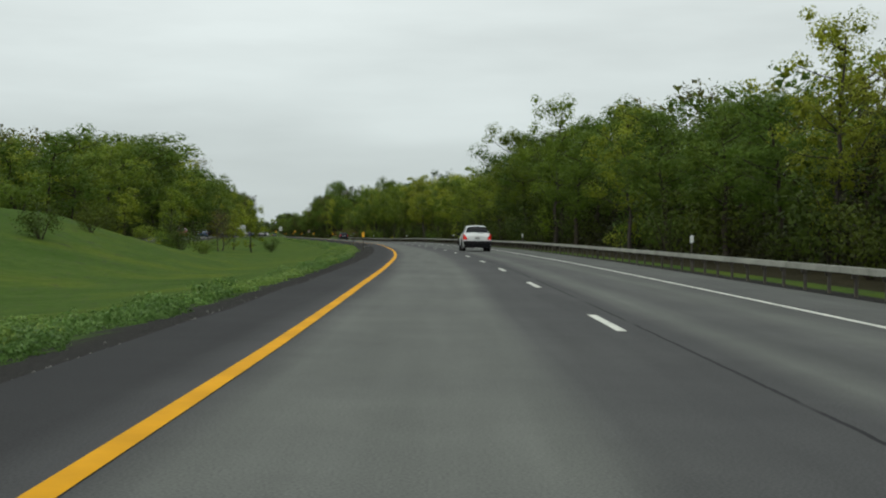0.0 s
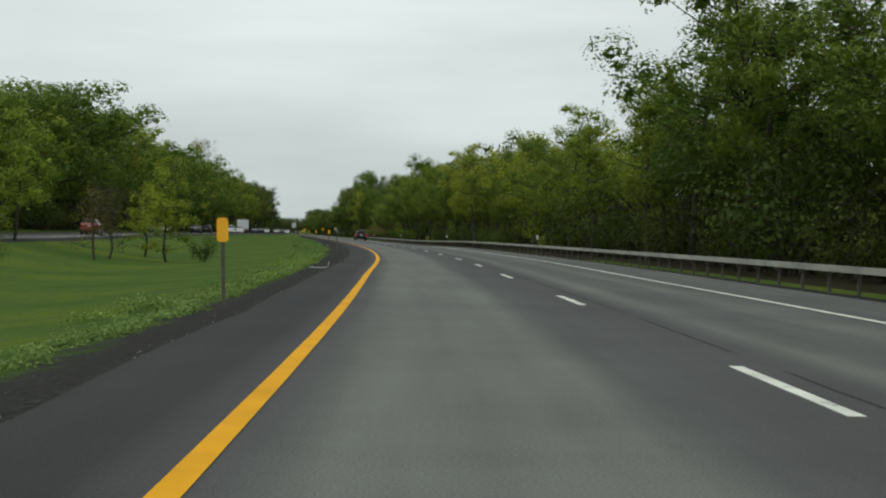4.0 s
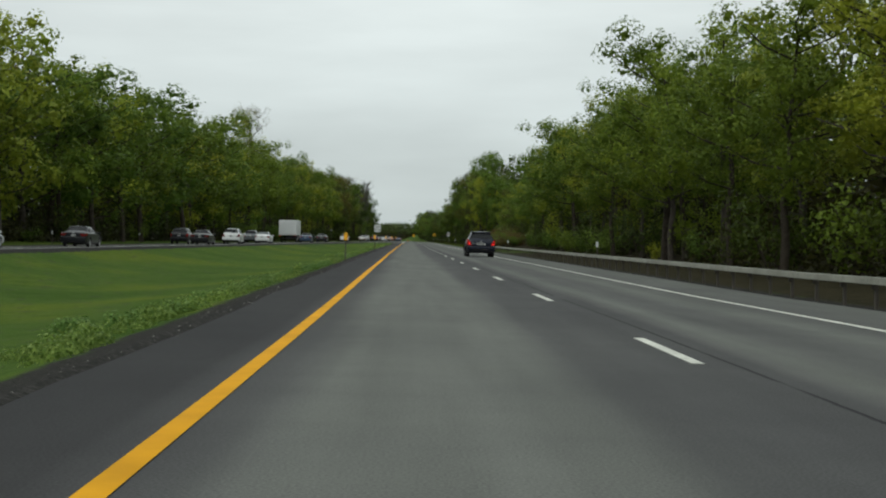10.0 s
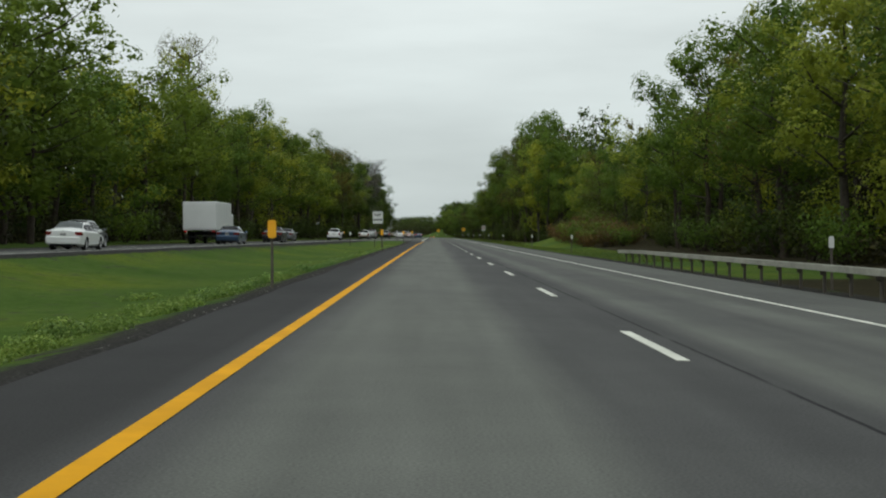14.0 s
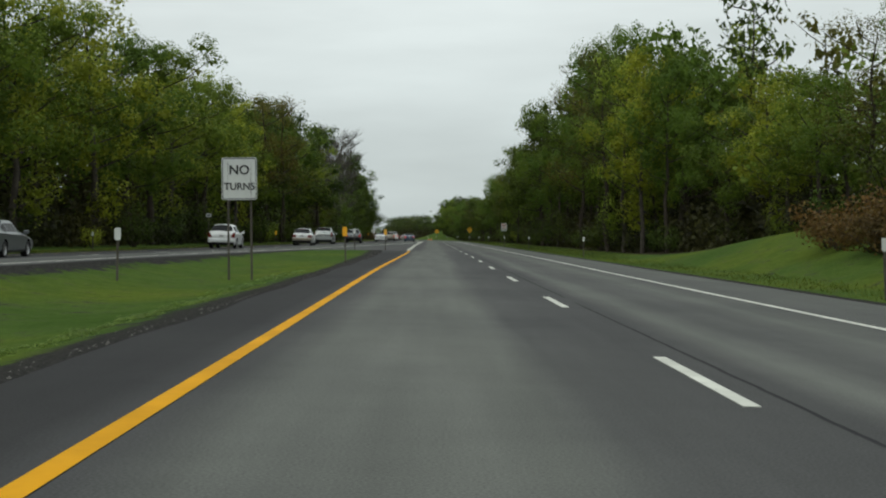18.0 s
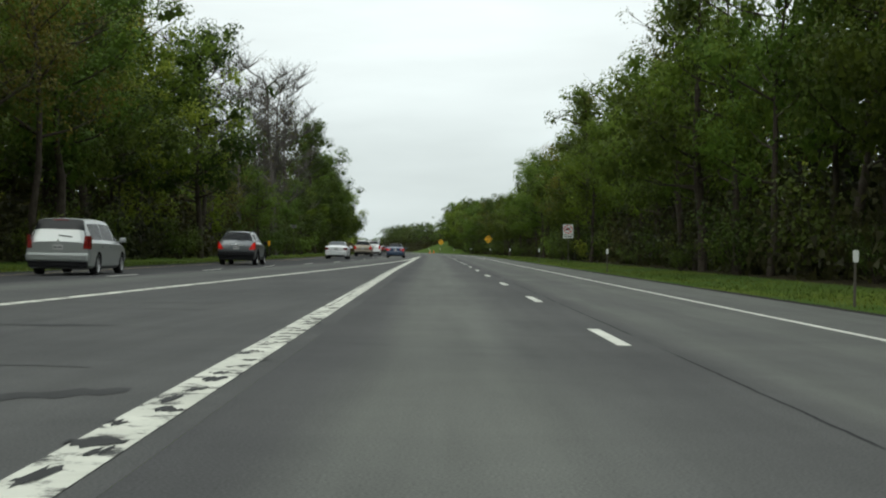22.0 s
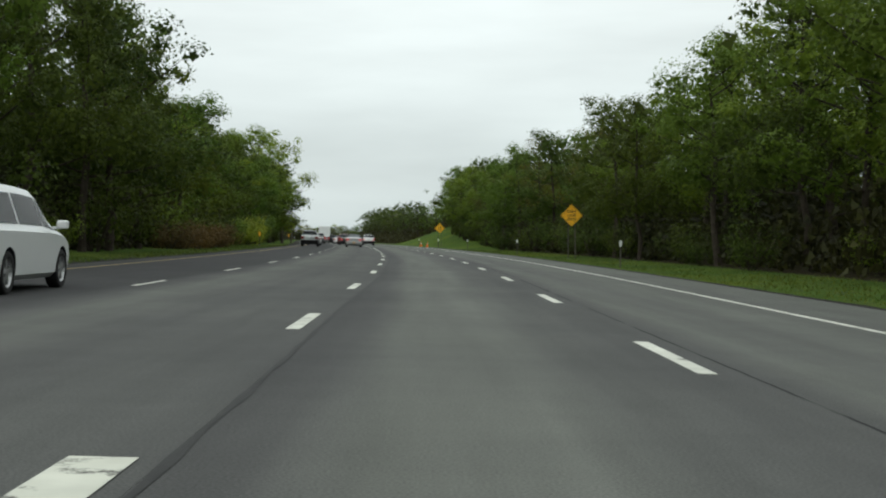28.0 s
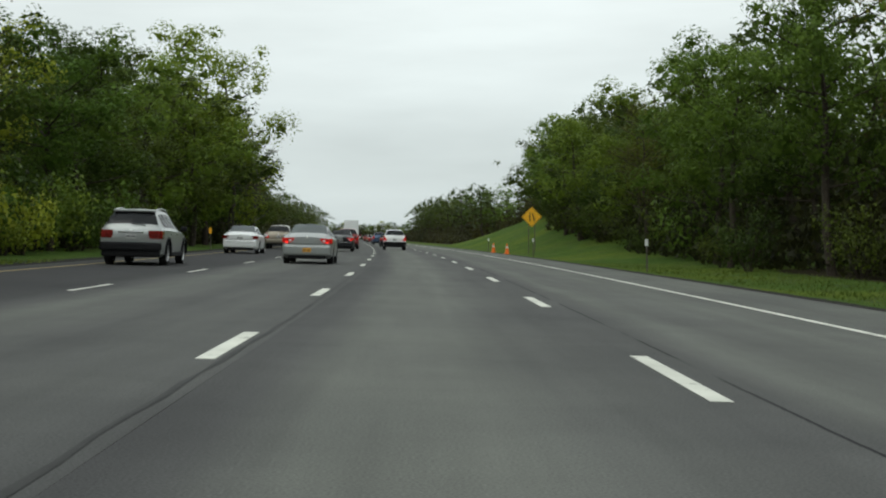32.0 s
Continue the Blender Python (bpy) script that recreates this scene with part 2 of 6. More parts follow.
def ground_mat():
    """Grass, with bare earth and gravel beside the pavement and leaf litter under the trees."""
    m, nd, lk, b = node_mat("grass_ground", 1.0, 0, 0.02)
    pos = world_pos(nd)
    uv = nd.new("ShaderNodeUVMap").outputs[0]
    sep = nd.new("ShaderNodeSeparateXYZ")
    lk.new(uv, sep.inputs[0])
    big = noise_node(nd, lk, 0.12, 5, pos)
    mid = noise_node(nd, lk, 1.3, 6, pos, 0.7)
    fine = noise_node(nd, lk, 14.0, 4, pos, 0.7)
    col = ramp_node(nd, lk, mid, [(0.25, (0.034, 0.060, 0.013)), (0.5, (0.055, 0.092, 0.019)), (0.75, (0.087, 0.120, 0.030))])
    col = mix_node(nd, lk, 0.75, col, ramp_node(nd, lk, big, [(0.3, (0.66, 0.78, 0.62)), (0.48, (1, 1, 1)), (0.64, (1.55, 1.24, 0.8))]), "MULTIPLY")
    col = mix_node(nd, lk, 0.8, col, ramp_node(nd, lk, fine, [(0.25, (0.5, 0.55, 0.5)), (0.75, (1.45, 1.4, 1.4))]), "MULTIPLY")
    soil = ramp_node(nd, lk, fine, [(0.2, (0.012, 0.0115, 0.011)), (0.5, (0.028, 0.027, 0.025)), (0.8, (0.075, 0.072, 0.066))])
    litter = ramp_node(nd, lk, mid, [(0.3, (0.016, 0.015, 0.009)), (0.7, (0.042, 0.036, 0.020))])
    edge = nd.new("ShaderNodeMath")
    edge.operation = "MULTIPLY_ADD"
    lk.new(mid, edge.inputs[0])
    edge.inputs[1].default_value = 0.9
    lk.new(sep.outputs["X"], edge.inputs[2])
    bare = ramp_node(nd, lk, edge.outputs[0], [(0.50, (0, 0, 0)), (0.62, (1, 1, 1))])
    col = mix_node(nd, lk, bare, col, soil)
    wood = ramp_node(nd, lk, sep.outputs["Y"], [(0.45, (0, 0, 0)), (0.6, (1, 1, 1))])
    col = mix_node(nd, lk, wood, col, litter)
    lk.new(col, b.inputs["Base Color"])
    bump_node(nd, lk, fine, b, 0.6, 0.05)
    return m


MAT_ROAD = asphalt("main_asphalt", [(-3.2, 0.030), (-1.8, 0.034), (-1.55, 0.054), (-1.25, 0.066), (-0.9, 0.112), (0.62, 0.116), (0.98, 0.072), (1.8, 0.063), (2.45, 0.063), (2.9, 0.116), (3.35, 0.084), (3.9, 0.084), (4.5, 0.114), (5.2, 0.082), (5.9, 0.092), (7.6, 0.104)], (2.28,), 0.028, 0.37, later=(488, 505, [(-3.2, 0.056), (-1.8, 0.056), (-1.55, 0.058), (-1.25, 0.066), (-0.9, 0.106), (0.55, 0.112), (1.1, 0.076), (1.8, 0.064), (2.45, 0.064), (2.9, 0.110), (3.4, 0.082), (3.9, 0.082), (4.5, 0.110), (5.1, 0.084), (5.9, 0.092), (7.6, 0.104)]))
MAT_ROAD_ON = asphalt("merged_asphalt", [(-1.25, 0.062), (-0.8, 0.070), (-0.35, 0.110), (0.55, 0.117), (1.05, 0.090), (1.8, 0.074), (2.45, 0.076), (2.9, 0.108), (3.4, 0.096), (3.9, 0.097), (4.5, 0.113), (5.1, 0.101), (7.6, 0.112)], (2.36,))
MAT_ROAD_L = asphalt("left_asphalt", [(-10.2, 0.060), (-9.2, 0.044), (-5.4, 0.044), (-4.95, 0.068), (-4.3, 0.106), (-3.6, 0.094), (-2.9, 0.076), (-2.2, 0.084), (-1.2, 0.076)])
MAT_YELLOW = road_paint("yellow_road_paint", (0.66, 0.32, 0.008), 0.30)
MAT_FADED = road_paint("faded_yellow_paint", (0.34, 0.27, 0.13), 0.44)
MAT_WHITE = road_paint("white_road_paint", (0.62, 0.62, 0.55), 0.42)
MAT_WORN = road_paint("cracked_white_paint", (0.60, 0.60, 0.52), 0.475)
MAT_GROUND = ground_mat()
MAT_BARK = mottled("bark", (0.020, 0.016, 0.012), (0.07, 0.058, 0.045), 3, 0.95, 0, 0.1, 0.8, 12)
MAT_BARK_PALE = mottled("pale_bark", (0.034, 0.029, 0.024), (0.095, 0.082, 0.068), 3, 0.95, 0, 0.1, 0.8, 12)
MAT_BARK_GREY = mottled("grey_bark", (0.05, 0.045, 0.04), (0.125, 0.114, 0.102), 3, 0.95, 0, 0.1, 0.8, 12)
MAT_LEAF = leaf_mat("maple_leaves", [(0.080, 0.124, 0.019), (0.106, 0.158, 0.026), (0.148, 0.206, 0.036)])
MAT_LEAF_FRESH = leaf_mat("fresh_spring_leaves", [(0.172, 0.214, 0.026), (0.228, 0.272, 0.036), (0.300, 0.335, 0.056)])
MAT_LEAF_DARK = leaf_mat("dark_leaves", [(0.042, 0.060, 0.012), (0.060, 0.084, 0.016), (0.090, 0.120, 0.024)])
MAT_LEAF_RUST = leaf_mat("rusty_buds", [(0.084, 0.075, 0.018), (0.130, 0.111, 0.026), (0.142, 0.149, 0.036)])
# Olive undergrowth; the shade under the wood is put into its dark tones.
MAT_UNDER_SHADED = leaf_mat("shaded_olive_undergrowth", [(0.018, 0.018, 0.009), (0.034, 0.034, 0.014), (0.056, 0.058, 0.021)])
MAT_BRUSH = leaf_mat("dry_brush", [(0.075, 0.045, 0.020), (0.13, 0.080, 0.034), (0.17, 0.115, 0.05)])
MAT_WEED = leaf_mat("weed_leaves", [(0.082, 0.145, 0.034), (0.150, 0.235, 0.066), (0.230, 0.315, 0.120)])
MAT_GRAVEL = mottled("grey_gravel", (0.05, 0.048, 0.045), (0.20, 0.19, 0.175), 1.5, 0.95, 0, 0.1, 0.2, 30)
MAT_STEEL = mottled("galvanised_steel", (0.17, 0.172, 0.145), (0.40, 0.395, 0.335), 0.9, 0.75, 0.1, 0.3, 0.15, 9)
MAT_POST = mottled("weathered_post", (0.055, 0.048, 0.040), (0.13, 0.115, 0.095), 2.0, 0.85, 0.1, 0.3, 0.2, 30)


# ---- plan: distances along and across the road ----
HEAD = [(-80, -2.37), (-20, -0.79), (40, 0.87), (80, 2.56), (120, 4.34), (160, 6.13), (200, 7.63), (240, 8.51), (280, 8.77), (340, 8.64), (420, 8.52), (600, 8.59), (690, 8.90), (720, 9.69), (745, 10.77), (770, 11.42), (800, 12.17), (860, 13.57), (930, 14.22), (1000, 14.43), (1300, 12.92), (4000, 12.92)]
DRIFT = [(0, -0.12), (60, -0.06), (118, -0.09), (136, 0.12), (200, 0.15), (260, 0.0), (455, 0.0), (474, 0.08), (492, 0.08), (515, 0.0), (528, 0.05), (622, 0.02), (660, 0.12), (694, 0.21), (722, 0.04), (741, -0.08), (762, -0.18)]
WIDE = 1.077  # metres in one unit of the plan across and upwards; along the road the plan is in metres
S_MIN, S_MAX = -80, 3000
_s = np.arange(S_MIN, S_MAX + 1, 1.0)
_h = np.radians(np.interp(_s, [a for a, _ in HEAD], [b for _, b in HEAD]))
_hm = (_h[1:] + _h[:-1]) / 2
_x, _y = np.r_[0, np.cumsum(-np.sin(_hm))], np.r_[0, np.cumsum(np.cos(_hm))]
_x, _y = _x - np.interp(0, _s, _x) + 0.011, _y - np.interp(0, _s, _y) + 0.04


def table(s, knots):
    return np.interp(s, [k[0] for k in knots], [k[1] for k in knots])


def heading(s):
    return float(np.interp(s, _s, _h))


def tilt(s):
    """Fall of the pavement across, to the right where negative."""
    return table(s, [(0, -0.024), (41, -0.015), (95, 0.0), (200, 0.0), (245, -0.030), (2000, -0.030)])


def left_line(s):
    """Right edge line of the left carriageway, which closes in until both run side by side."""
    return table(s, [(-80, -43.0), (240, -23.6), (460, -10.0), (500, -8.2), (554, -5.0), (571, -4.06), (594, -2.96), (617, -2.05), (636, -1.75), (3000, -1.75)])


def left_dash(s):
    return table(s, [(-80, -46.7), (240, -27.3), (460, -13.7), (500, -11.9), (554, -8.7), (600, -5.9), (630, -5.25), (3000, -5.2)])


def left_edge(s):
    return left_dash(s) - 3.5


def rise(s, l):
    """Height of the ground in plan units, without the pavement's own thickness."""
    t = tilt(s)
    road = t * np.clip(l, -3.0, 7.6)
    near, far = -2.7, left_line(s) + 1.0
    # the grass strip between the carriageways dips
    wide = near - far
    level, joined = t * max(l, -9.5), max(0.0, min(1.0, (s - 462) / 38))
    if wide > 1.5 and far < l < near:
        u = (near - l) / wide
        a, b = t * -3.0, 0.12 + min(0.25, -t * 8)
        road = a + (b - a) * u - min(1.5, wide * 0.07) * math.sin(math.pi * u) ** 0.8 * max(0.0, min(1.0, (498 - s) / 40))
        road += 3.4 * math.exp(-((s - 88) / 32) ** 2) * max(0.0, min(1.0, (-l - 11) / 12))
        road += (level - road) * joined
    elif l <= far:
        road = 0.12 + min(0.25, -t * 8)
        road += (level - road) * joined
        road += max(0.0, left_edge(s) - 2.5 - l) * 0.05 if l > -200 else 0.05 * 150
        if wide > 1.5:
            road += 3.4 * math.exp(-((s - 88) / 32) ** 2) * max(0.0, min(1.0, (-l - 11) / 12)) * (1.0 if s < 140 else 0.0)
    if l > 7.6:
        road += -0.10 * min(1.0, (l - 7.6) / 1.2) + 0.02 * max(0.0, l - 12) * (1.0 if l < 150 else 0.0) + (2.76 if l >= 150 else 0.0)
        road += 1.9 * math.exp(-((s - 462) / 22) ** 2) * max(0.0, min(1.0, (l - 10.5) / 5.0))
        road += 4.6 * math.exp(-((s - 905) / 62) ** 4) * max(0.0, min(1.0, (l - 9.5) / 12.0))
    return float(road)


def at(s, l, z=None):
    """The place s metres along and l units right of the reference line; on the ground where no height is given."""
    h, l = heading(s), l + float(table(s, DRIFT))
    m = l * WIDE
    return Vector((float(np.interp(s, _s, _x)) + m * math.cos(h), float(np.interp(s, _s, _y)) + m * math.sin(h), WIDE * (rise(s, l) if z is None else z)))


def road_pose(s, l, z=None, turn=0.0):
    p = at(s, l, z)
    return pose(p.x, p.y, p.z, 0, 0, math.degrees(heading(s)) + turn)


def plan_pose(s, l, z=None, turn=0.0):
    """A pose for a thing whose sizes are given in plan units."""
    return road_pose(s, l, z, turn) @ Matrix.Diagonal((WIDE, WIDE, WIDE, 1))


def link_mesh(name, verts, faces, mats, parent=None, uvs=None, smooth=False):
    me = bpy.data.meshes.new(name)
    me.from_pydata([tuple(v) for v in verts], [], faces)
    for mt in mats if isinstance(mats, (list, tuple)) else [mats]:
        me.materials.append(mt)
    if uvs is not None:
        lay = me.uv_layers.new(name="UVMap")
        lay.data.foreach_set("uv", np.array([uvs[i] for f in faces for i in f], float).ravel())
    if smooth:
        me.polygons.foreach_set("use_smooth", [True] * len(me.polygons))
    ob = new(name, me)
    if parent is not None:
        ob.parent = parent
    return ob


def strip(name, s0, s1, la, lb, lift, mat, parent=None, step=5.0, cols=1, base=None):
    """A ribbon along the road between two lines across it. la, lb: metres, or functions of the way along."""
    fa, fb = (la if callable(la) else (lambda s: la)), (lb if callable(lb) else (lambda s: lb))
    n = max(1, round((s1 - s0) / step))
    verts, uvs, faces = [], [], []
    for i in range(n + 1):
        s = s0 + (s1 - s0) * i / n
        for j in range(cols + 1):
            l = fa(s) + (fb(s) - fa(s)) * j / cols
            p = at(s, l)
            verts.append((p.x, p.y, p.z + lift))
            uvs.append((l - (base(s) if base else 0.0), s))
    for i in range(n):
        for j in range(cols):
            a = i * (cols + 1) + j
            faces.append((a, a + 1, a + cols + 2, a + cols + 1))
    return link_mesh(name, verts, faces, mat, parent, uvs)


def main_edge(s):
    """Left edge of the main pavement: the shoulder widens where the grass strip runs out."""
    ragged = (0.05 + 0.05 * math.sin(s * 0.61) * math.sin(s * 0.17 + 1.0) + 0.03 * math.sin(s * 1.9)) * max(0.0, min(1.0, (480 - s) / 20))
    return -2.65 + ragged - 0.5 * max(0.0, min(1.0, (s - 476) / 28)) ** 1.5


def gore_edge(s):
    """Right edge of the left pavement: it meets the main pavement where the grass strip ends."""
    u = max(0.0, min(1.0, (s - 499) / 6.0))
    return (left_line(s) + 1.0) * (1 - u) + (main_edge(s) - 0.002) * u


# ---- ground, one sheet to the horizon ----
def build_ground():
    ss = list(np.arange(-80, 20, 10.0)) + list(np.arange(20, 468, 8.0)) + list(np.arange(468, 505, 3.0)) + [505.05] + list(np.arange(507, 516, 3.0)) + list(np.arange(516, 1000, 8.0)) + list(np.arange(1000, 1400, 20.0)) + [1500, 1700, 2000, 2500, 3000]
    fixed = [-900, -500, -201, -199, -120, -80, -60]
    right = [7.45, 7.6, 8.2, 9, 10.5, 12, 14, 17, 20, 24, 30, 45, 70, 110, 149, 151, 300, 500, 900]
    verts, uvs, faces = [], [], []
    cols = None
    for s in ss:
        ll, le = left_line(s) + 1.0, left_edge(s) - 1.2
        gap = max(0.0, -2.75 - ll)
        mids = [ll + gap * u for u in (0.0, 0.04, 0.15, 0.3, 0.4, 0.5, 0.6, 0.7, 0.78, 0.85, 0.93, 0.97, 1.0)]
        row = fixed + [le - 14, le - 8, le - 4, le - 1.5, le - 0.3, le, (le + ll) / 2] + mids + [-2.6, 0, 3.5] + right
        row = sorted(min(v, le - 14 - (len(fixed) - i)) if i < len(fixed) else v for i, v in enumerate(row))
        cols = len(row)
        for l in row:
            p = at(s, l)
            under = (-0.008 if 497 < s < 506 else -0.05) if (le + 0.1 < l < min(gore_edge(s), -1.3) - 0.1) or (min(main_edge(s), -2.62) < l < 7.5) or (s > 505.5 and le + 0.1 < l < 7.5) else 0.0
            verts.append((p.x, p.y, p.z + under))
            point = max(0.0, min(1.0, (s - 440) / 40))
            d = min(abs(l - main_edge(s) + 0.1) * (1 + 0.8 * point) if l < -2.3 else 9, abs(l - 7.5) * (3.0 if s > 390 else 1.0) if l > 7.4 else 9, abs(l - ll) * (3.0 + 1.5 * point) if l > le else 9, abs(le - l) if l < ll else 9)
            wood = 1.0 if (l > (8.3 if 150 < s else 9.6) and s < 350) or (l > 12.5 and not (445 < s < 480 and l < 16) and not (810 < s < 990 and l < 26)) or l < le - 5 else 0.0
            if l > 48 or l < le - 36:
                wood = 0.0
            gore = max(0.0, (s - 501) / 14) if ll < l < -2.6 else 0.0
            uvs.append((max(0.0, 0.62 - d * 0.42) + gore, wood))
    for i in range(len(ss) - 1):
        for j in range(cols - 1):
            a = i * cols + j
            faces.append((a, a + 1, a + cols + 1, a + cols))
    ob = link_mesh("ground", verts, faces, MAT_GROUND, None, uvs, True)
    tagged(ob, "green mown grass with bare dark soil along the pavement", "ground", kind="structure")


build_ground()
S_END = 1380


road = strip("road_main", -80, 505, main_edge, 7.5, 0.0, MAT_ROAD, step=2.5, cols=7)
tagged(road, "worn grey asphalt carriageway with lighter wheel tracks", "road", kind="structure")
road_on = strip("road_merged", 505, S_END, -1.22, 7.5, 0.0, MAT_ROAD_ON, step=5, cols=6)
tagged(road_on, "worn grey asphalt carriageway beyond the joining point", "road", kind="structure")
road_far = strip("road_far_side", -80, 505, lambda s: left_edge(s) - 1.2, gore_edge, 0.0, MAT_ROAD_L, step=2.5, cols=18, base=lambda s: left_dash(s) + 5.2)
tagged(road_far, "dark asphalt carriageway beyond the grass strip", "road", kind="structure")
road_left = strip("road_left", 505, S_END, lambda s: left_edge(s) - 1.2, -1.222, 0.0, MAT_ROAD_L, step=2.5, cols=18, base=lambda s: left_dash(s) + 5.2)
tagged(road_left, "dark asphalt carriageway joining at a shallow angle", "road", kind="structure")

LIFT = 0.006


def yellow_line(s):
    return -1.44 + table(s, [(0, 0.10), (12, 0.09), (27, 0.01), (34, 0.01), (48, 0.0), (62, 0.03), (110, 0.0), (131, 0.04), (152, 0.11), (200, 0.0), (221, -0.085), (245, -0.07), (290, -0.045), (312, -0.02), (330, 0.0), (420, -0.02), (445, -0.06), (470, -0.05), (496, 0.06), (505, -0.02)])


def wide_line(s):
    return table(s, [(505, -1.47), (530, -1.60), (570, -1.69), (620, -1.54), (660, -1.48)])


tagged(strip("yellow_edge_line", -80, 505, lambda s: yellow_line(s) - 0.068, lambda s: yellow_line(s) + 0.064, LIFT, MAT_YELLOW, step=4), "solid yellow painted edge line", "road marking", kind="structure")
tagged(strip("white_edge_line", -80, S_END, 5.30, 5.43, LIFT, MAT_WHITE, step=4), "solid white painted edge line", "road marking", kind="structure")
wide_white = strip("wide_white_line", 505, 662, lambda s: wide_line(s) - 0.15, lambda s: wide_line(s) + 0.15, LIFT, MAT_WORN, step=2)
tagged(wide_white, "wide white line with cracked worn paint", "road marking", kind="structure")
tagged(strip("merging_white_line", -80, 652, lambda s: left_line(s) - 0.12, lambda s: left_line(s) + 0.12, LIFT, MAT_WORN, step=4), "white line worn along the joining carriageway", "road marking", kind="structure")
tagged(strip("left_edge_line", -80, S_END, lambda s: left_edge(s) - 0.07, lambda s: left_edge(s) + 0.07, LIFT, MAT_FADED, step=4), "faded yellow edge line of the outer lane", "road marking", kind="structure")


def dash(end, line, half, mat, parent, long=3.05):
    """One painted dash that ends at the given distance along."""
    verts = []
    for a in (end - long, end - long / 2, end):
        for side in (-half, half):
            p = at(a, float(line(a)) + side)
            verts += [(p.x, p.y, p.z + LIFT), (p.x, p.y, p.z + 0.001)]
    faces = [(0, 2, 6, 4), (4, 6, 10, 8), (0, 1, 3, 2), (8, 10, 11, 9), (0, 4, 5, 1), (4, 8, 9, 5), (2, 3, 7, 6), (6, 7, 11, 10)]
    link_mesh("lane_dash", verts, faces, mat, parent)


OLD_DASHES = [(-7, -68.0), (0, 18.16), (3, 55.57), (8, 119.24), (10, 143.29), (13, 181.23), (15, 206.0), (19, 254.8), (23, 303.4), (25, 327.7), (33, 423.8), (37, 471.45), (40, 507.6)]
for n in range(-7, 41):
    dash(float(table(n, OLD_DASHES)), lambda s: 1.98, 0.055, MAT_WHITE, road, 3.05 if n < 22 else 3.5)
for n in range(-6, 4):
    dash(601.32 + 12.15 * n, lambda s: 2.02, 0.075, MAT_WHITE, road_on)
for n in range(-4, 26):
    dash(694.27 + 12.08 * n, lambda s: 2.05, 0.075, MAT_WHITE, road_on, 3.4)
for n in range(-2, 26):
    dash(697.4 + 11.85 * n, lambda s: -1.47, 0.075, MAT_WHITE, road_left)
for n in range(-38, 25):
    dash(708.2 + 11.95 * n, left_dash, 0.046, MAT_WHITE, road_left if n > -17 else road_far)


# tar joints across the gore
MAT_TAR = mottled("tar_joint", (0.020, 0.020, 0.020), (0.034, 0.034, 0.033), 2, 0.8, 0, 0.2, 0.2, 30)


def joint(s0, l0, s1, l1, wide, seed, lift=0.004):
    """A ragged dark joint across the pavement."""
    rnd = random.Random(seed)
    v, f = [], []
    n = 9
    for i in range(n + 1):
        u = i / n
        w = wide * rnd.uniform(0.25, 1.0) * (0.3 + math.sin(math.pi * u))
        for d in (-w, w):
            p = at(s0 + (s1 - s0) * u + d + rnd.uniform(-0.08, 0.08), l0 + (l1 - l0) * u)
            v.append((p.x, p.y, p.z + lift))
    for i in range(n):
        f.append((i * 2, i * 2 + 1, i * 2 + 3, i * 2 + 2))
    link_mesh("tar_joint", v, f, MAT_TAR, road_left)


for k, spot in enumerate(((564.4, -3.9, 565.8, -2.5, 0.10), (556.4, -4.2, 557.2, -3.0, 0.07), (547.9, -4.2, 548.5, -2.6, 0.09), (556.5, -2.3, 557.2, -1.7, 0.30), (533.0, -6.0, 533.8, -3.2, 0.09), (579.0, -3.0, 579.8, -1.8, 0.10), (521.0, -6.5, 521.5, -2.6, 0.08))):
    joint(*spot, k)
for k, spot in enumerate(((519.0, -2.9, 519.8, -1.95, 0.34), (517.6, -4.3, 518.6, -2.6, 0.22), (526.5, -5.4, 527.0, -3.6, 0.16), (531.0, -4.8, 531.4, -2.9, 0.10), (538.5, -6.0, 539.3, -2.4, 0.07), (543.0, -3.6, 543.3, -2.2, 0.12))):
    joint(*spot, 40 + k)


def paint_crack(s0, s1, off, wide, seed):
    """A ragged opening along the wide line, down to the dark asphalt."""
    rnd = random.Random(seed)
    v, f = [], []
    n = max(4, int((s1 - s0) / 0.35))
    drift = 0.0
    for i in range(n + 1):
        s = s0 + (s1 - s0) * i / n
        drift = 0.7 * drift + rnd.gauss(0, 0.008)
        w = wide * rnd.uniform(0.15, 1.0) * math.sin(math.pi * (0.04 + 0.92 * i / n)) ** 0.4
        for d in (-w, w):
            p = at(s, float(wide_line(s)) + off + drift + d)
            v.append((p.x, p.y, p.z + LIFT + 0.003))
    for i in range(n):
        f.append((i * 2, i * 2 + 1, i * 2 + 3, i * 2 + 2))
    link_mesh("paint_crack", v, f, MAT_TAR, wide_white)


for k, spot in enumerate(((533, 541, -0.06, 0.018), (541, 556, -0.09, 0.020), (557, 566, -0.11, 0.016), (566, 583, -0.10, 0.020), (584, 600, 0.02, 0.010), (603, 648, 0.03, 0.022), (549, 553, 0.10, 0.012), (572, 577, 0.09, 0.012))):
    paint_crack(*spot, 60 + k)
gap_rnd = random.Random(90)
for k in range(46):
    s = 505.6 + k * 0.62 + gap_rnd.uniform(-0.2, 0.2)
    a = gap_rnd.uniform(-0.19, 0.02)
    joint(s, float(wide_line(s)) + a, s + gap_rnd.uniform(-0.1, 0.3), float(wide_line(s)) + a + gap_rnd.uniform(0.10, 0.30), gap_rnd.uniform(0.05, 0.16) * (1.8 if k < 26 else 1.0), 100 + k, LIFT + 0.003)
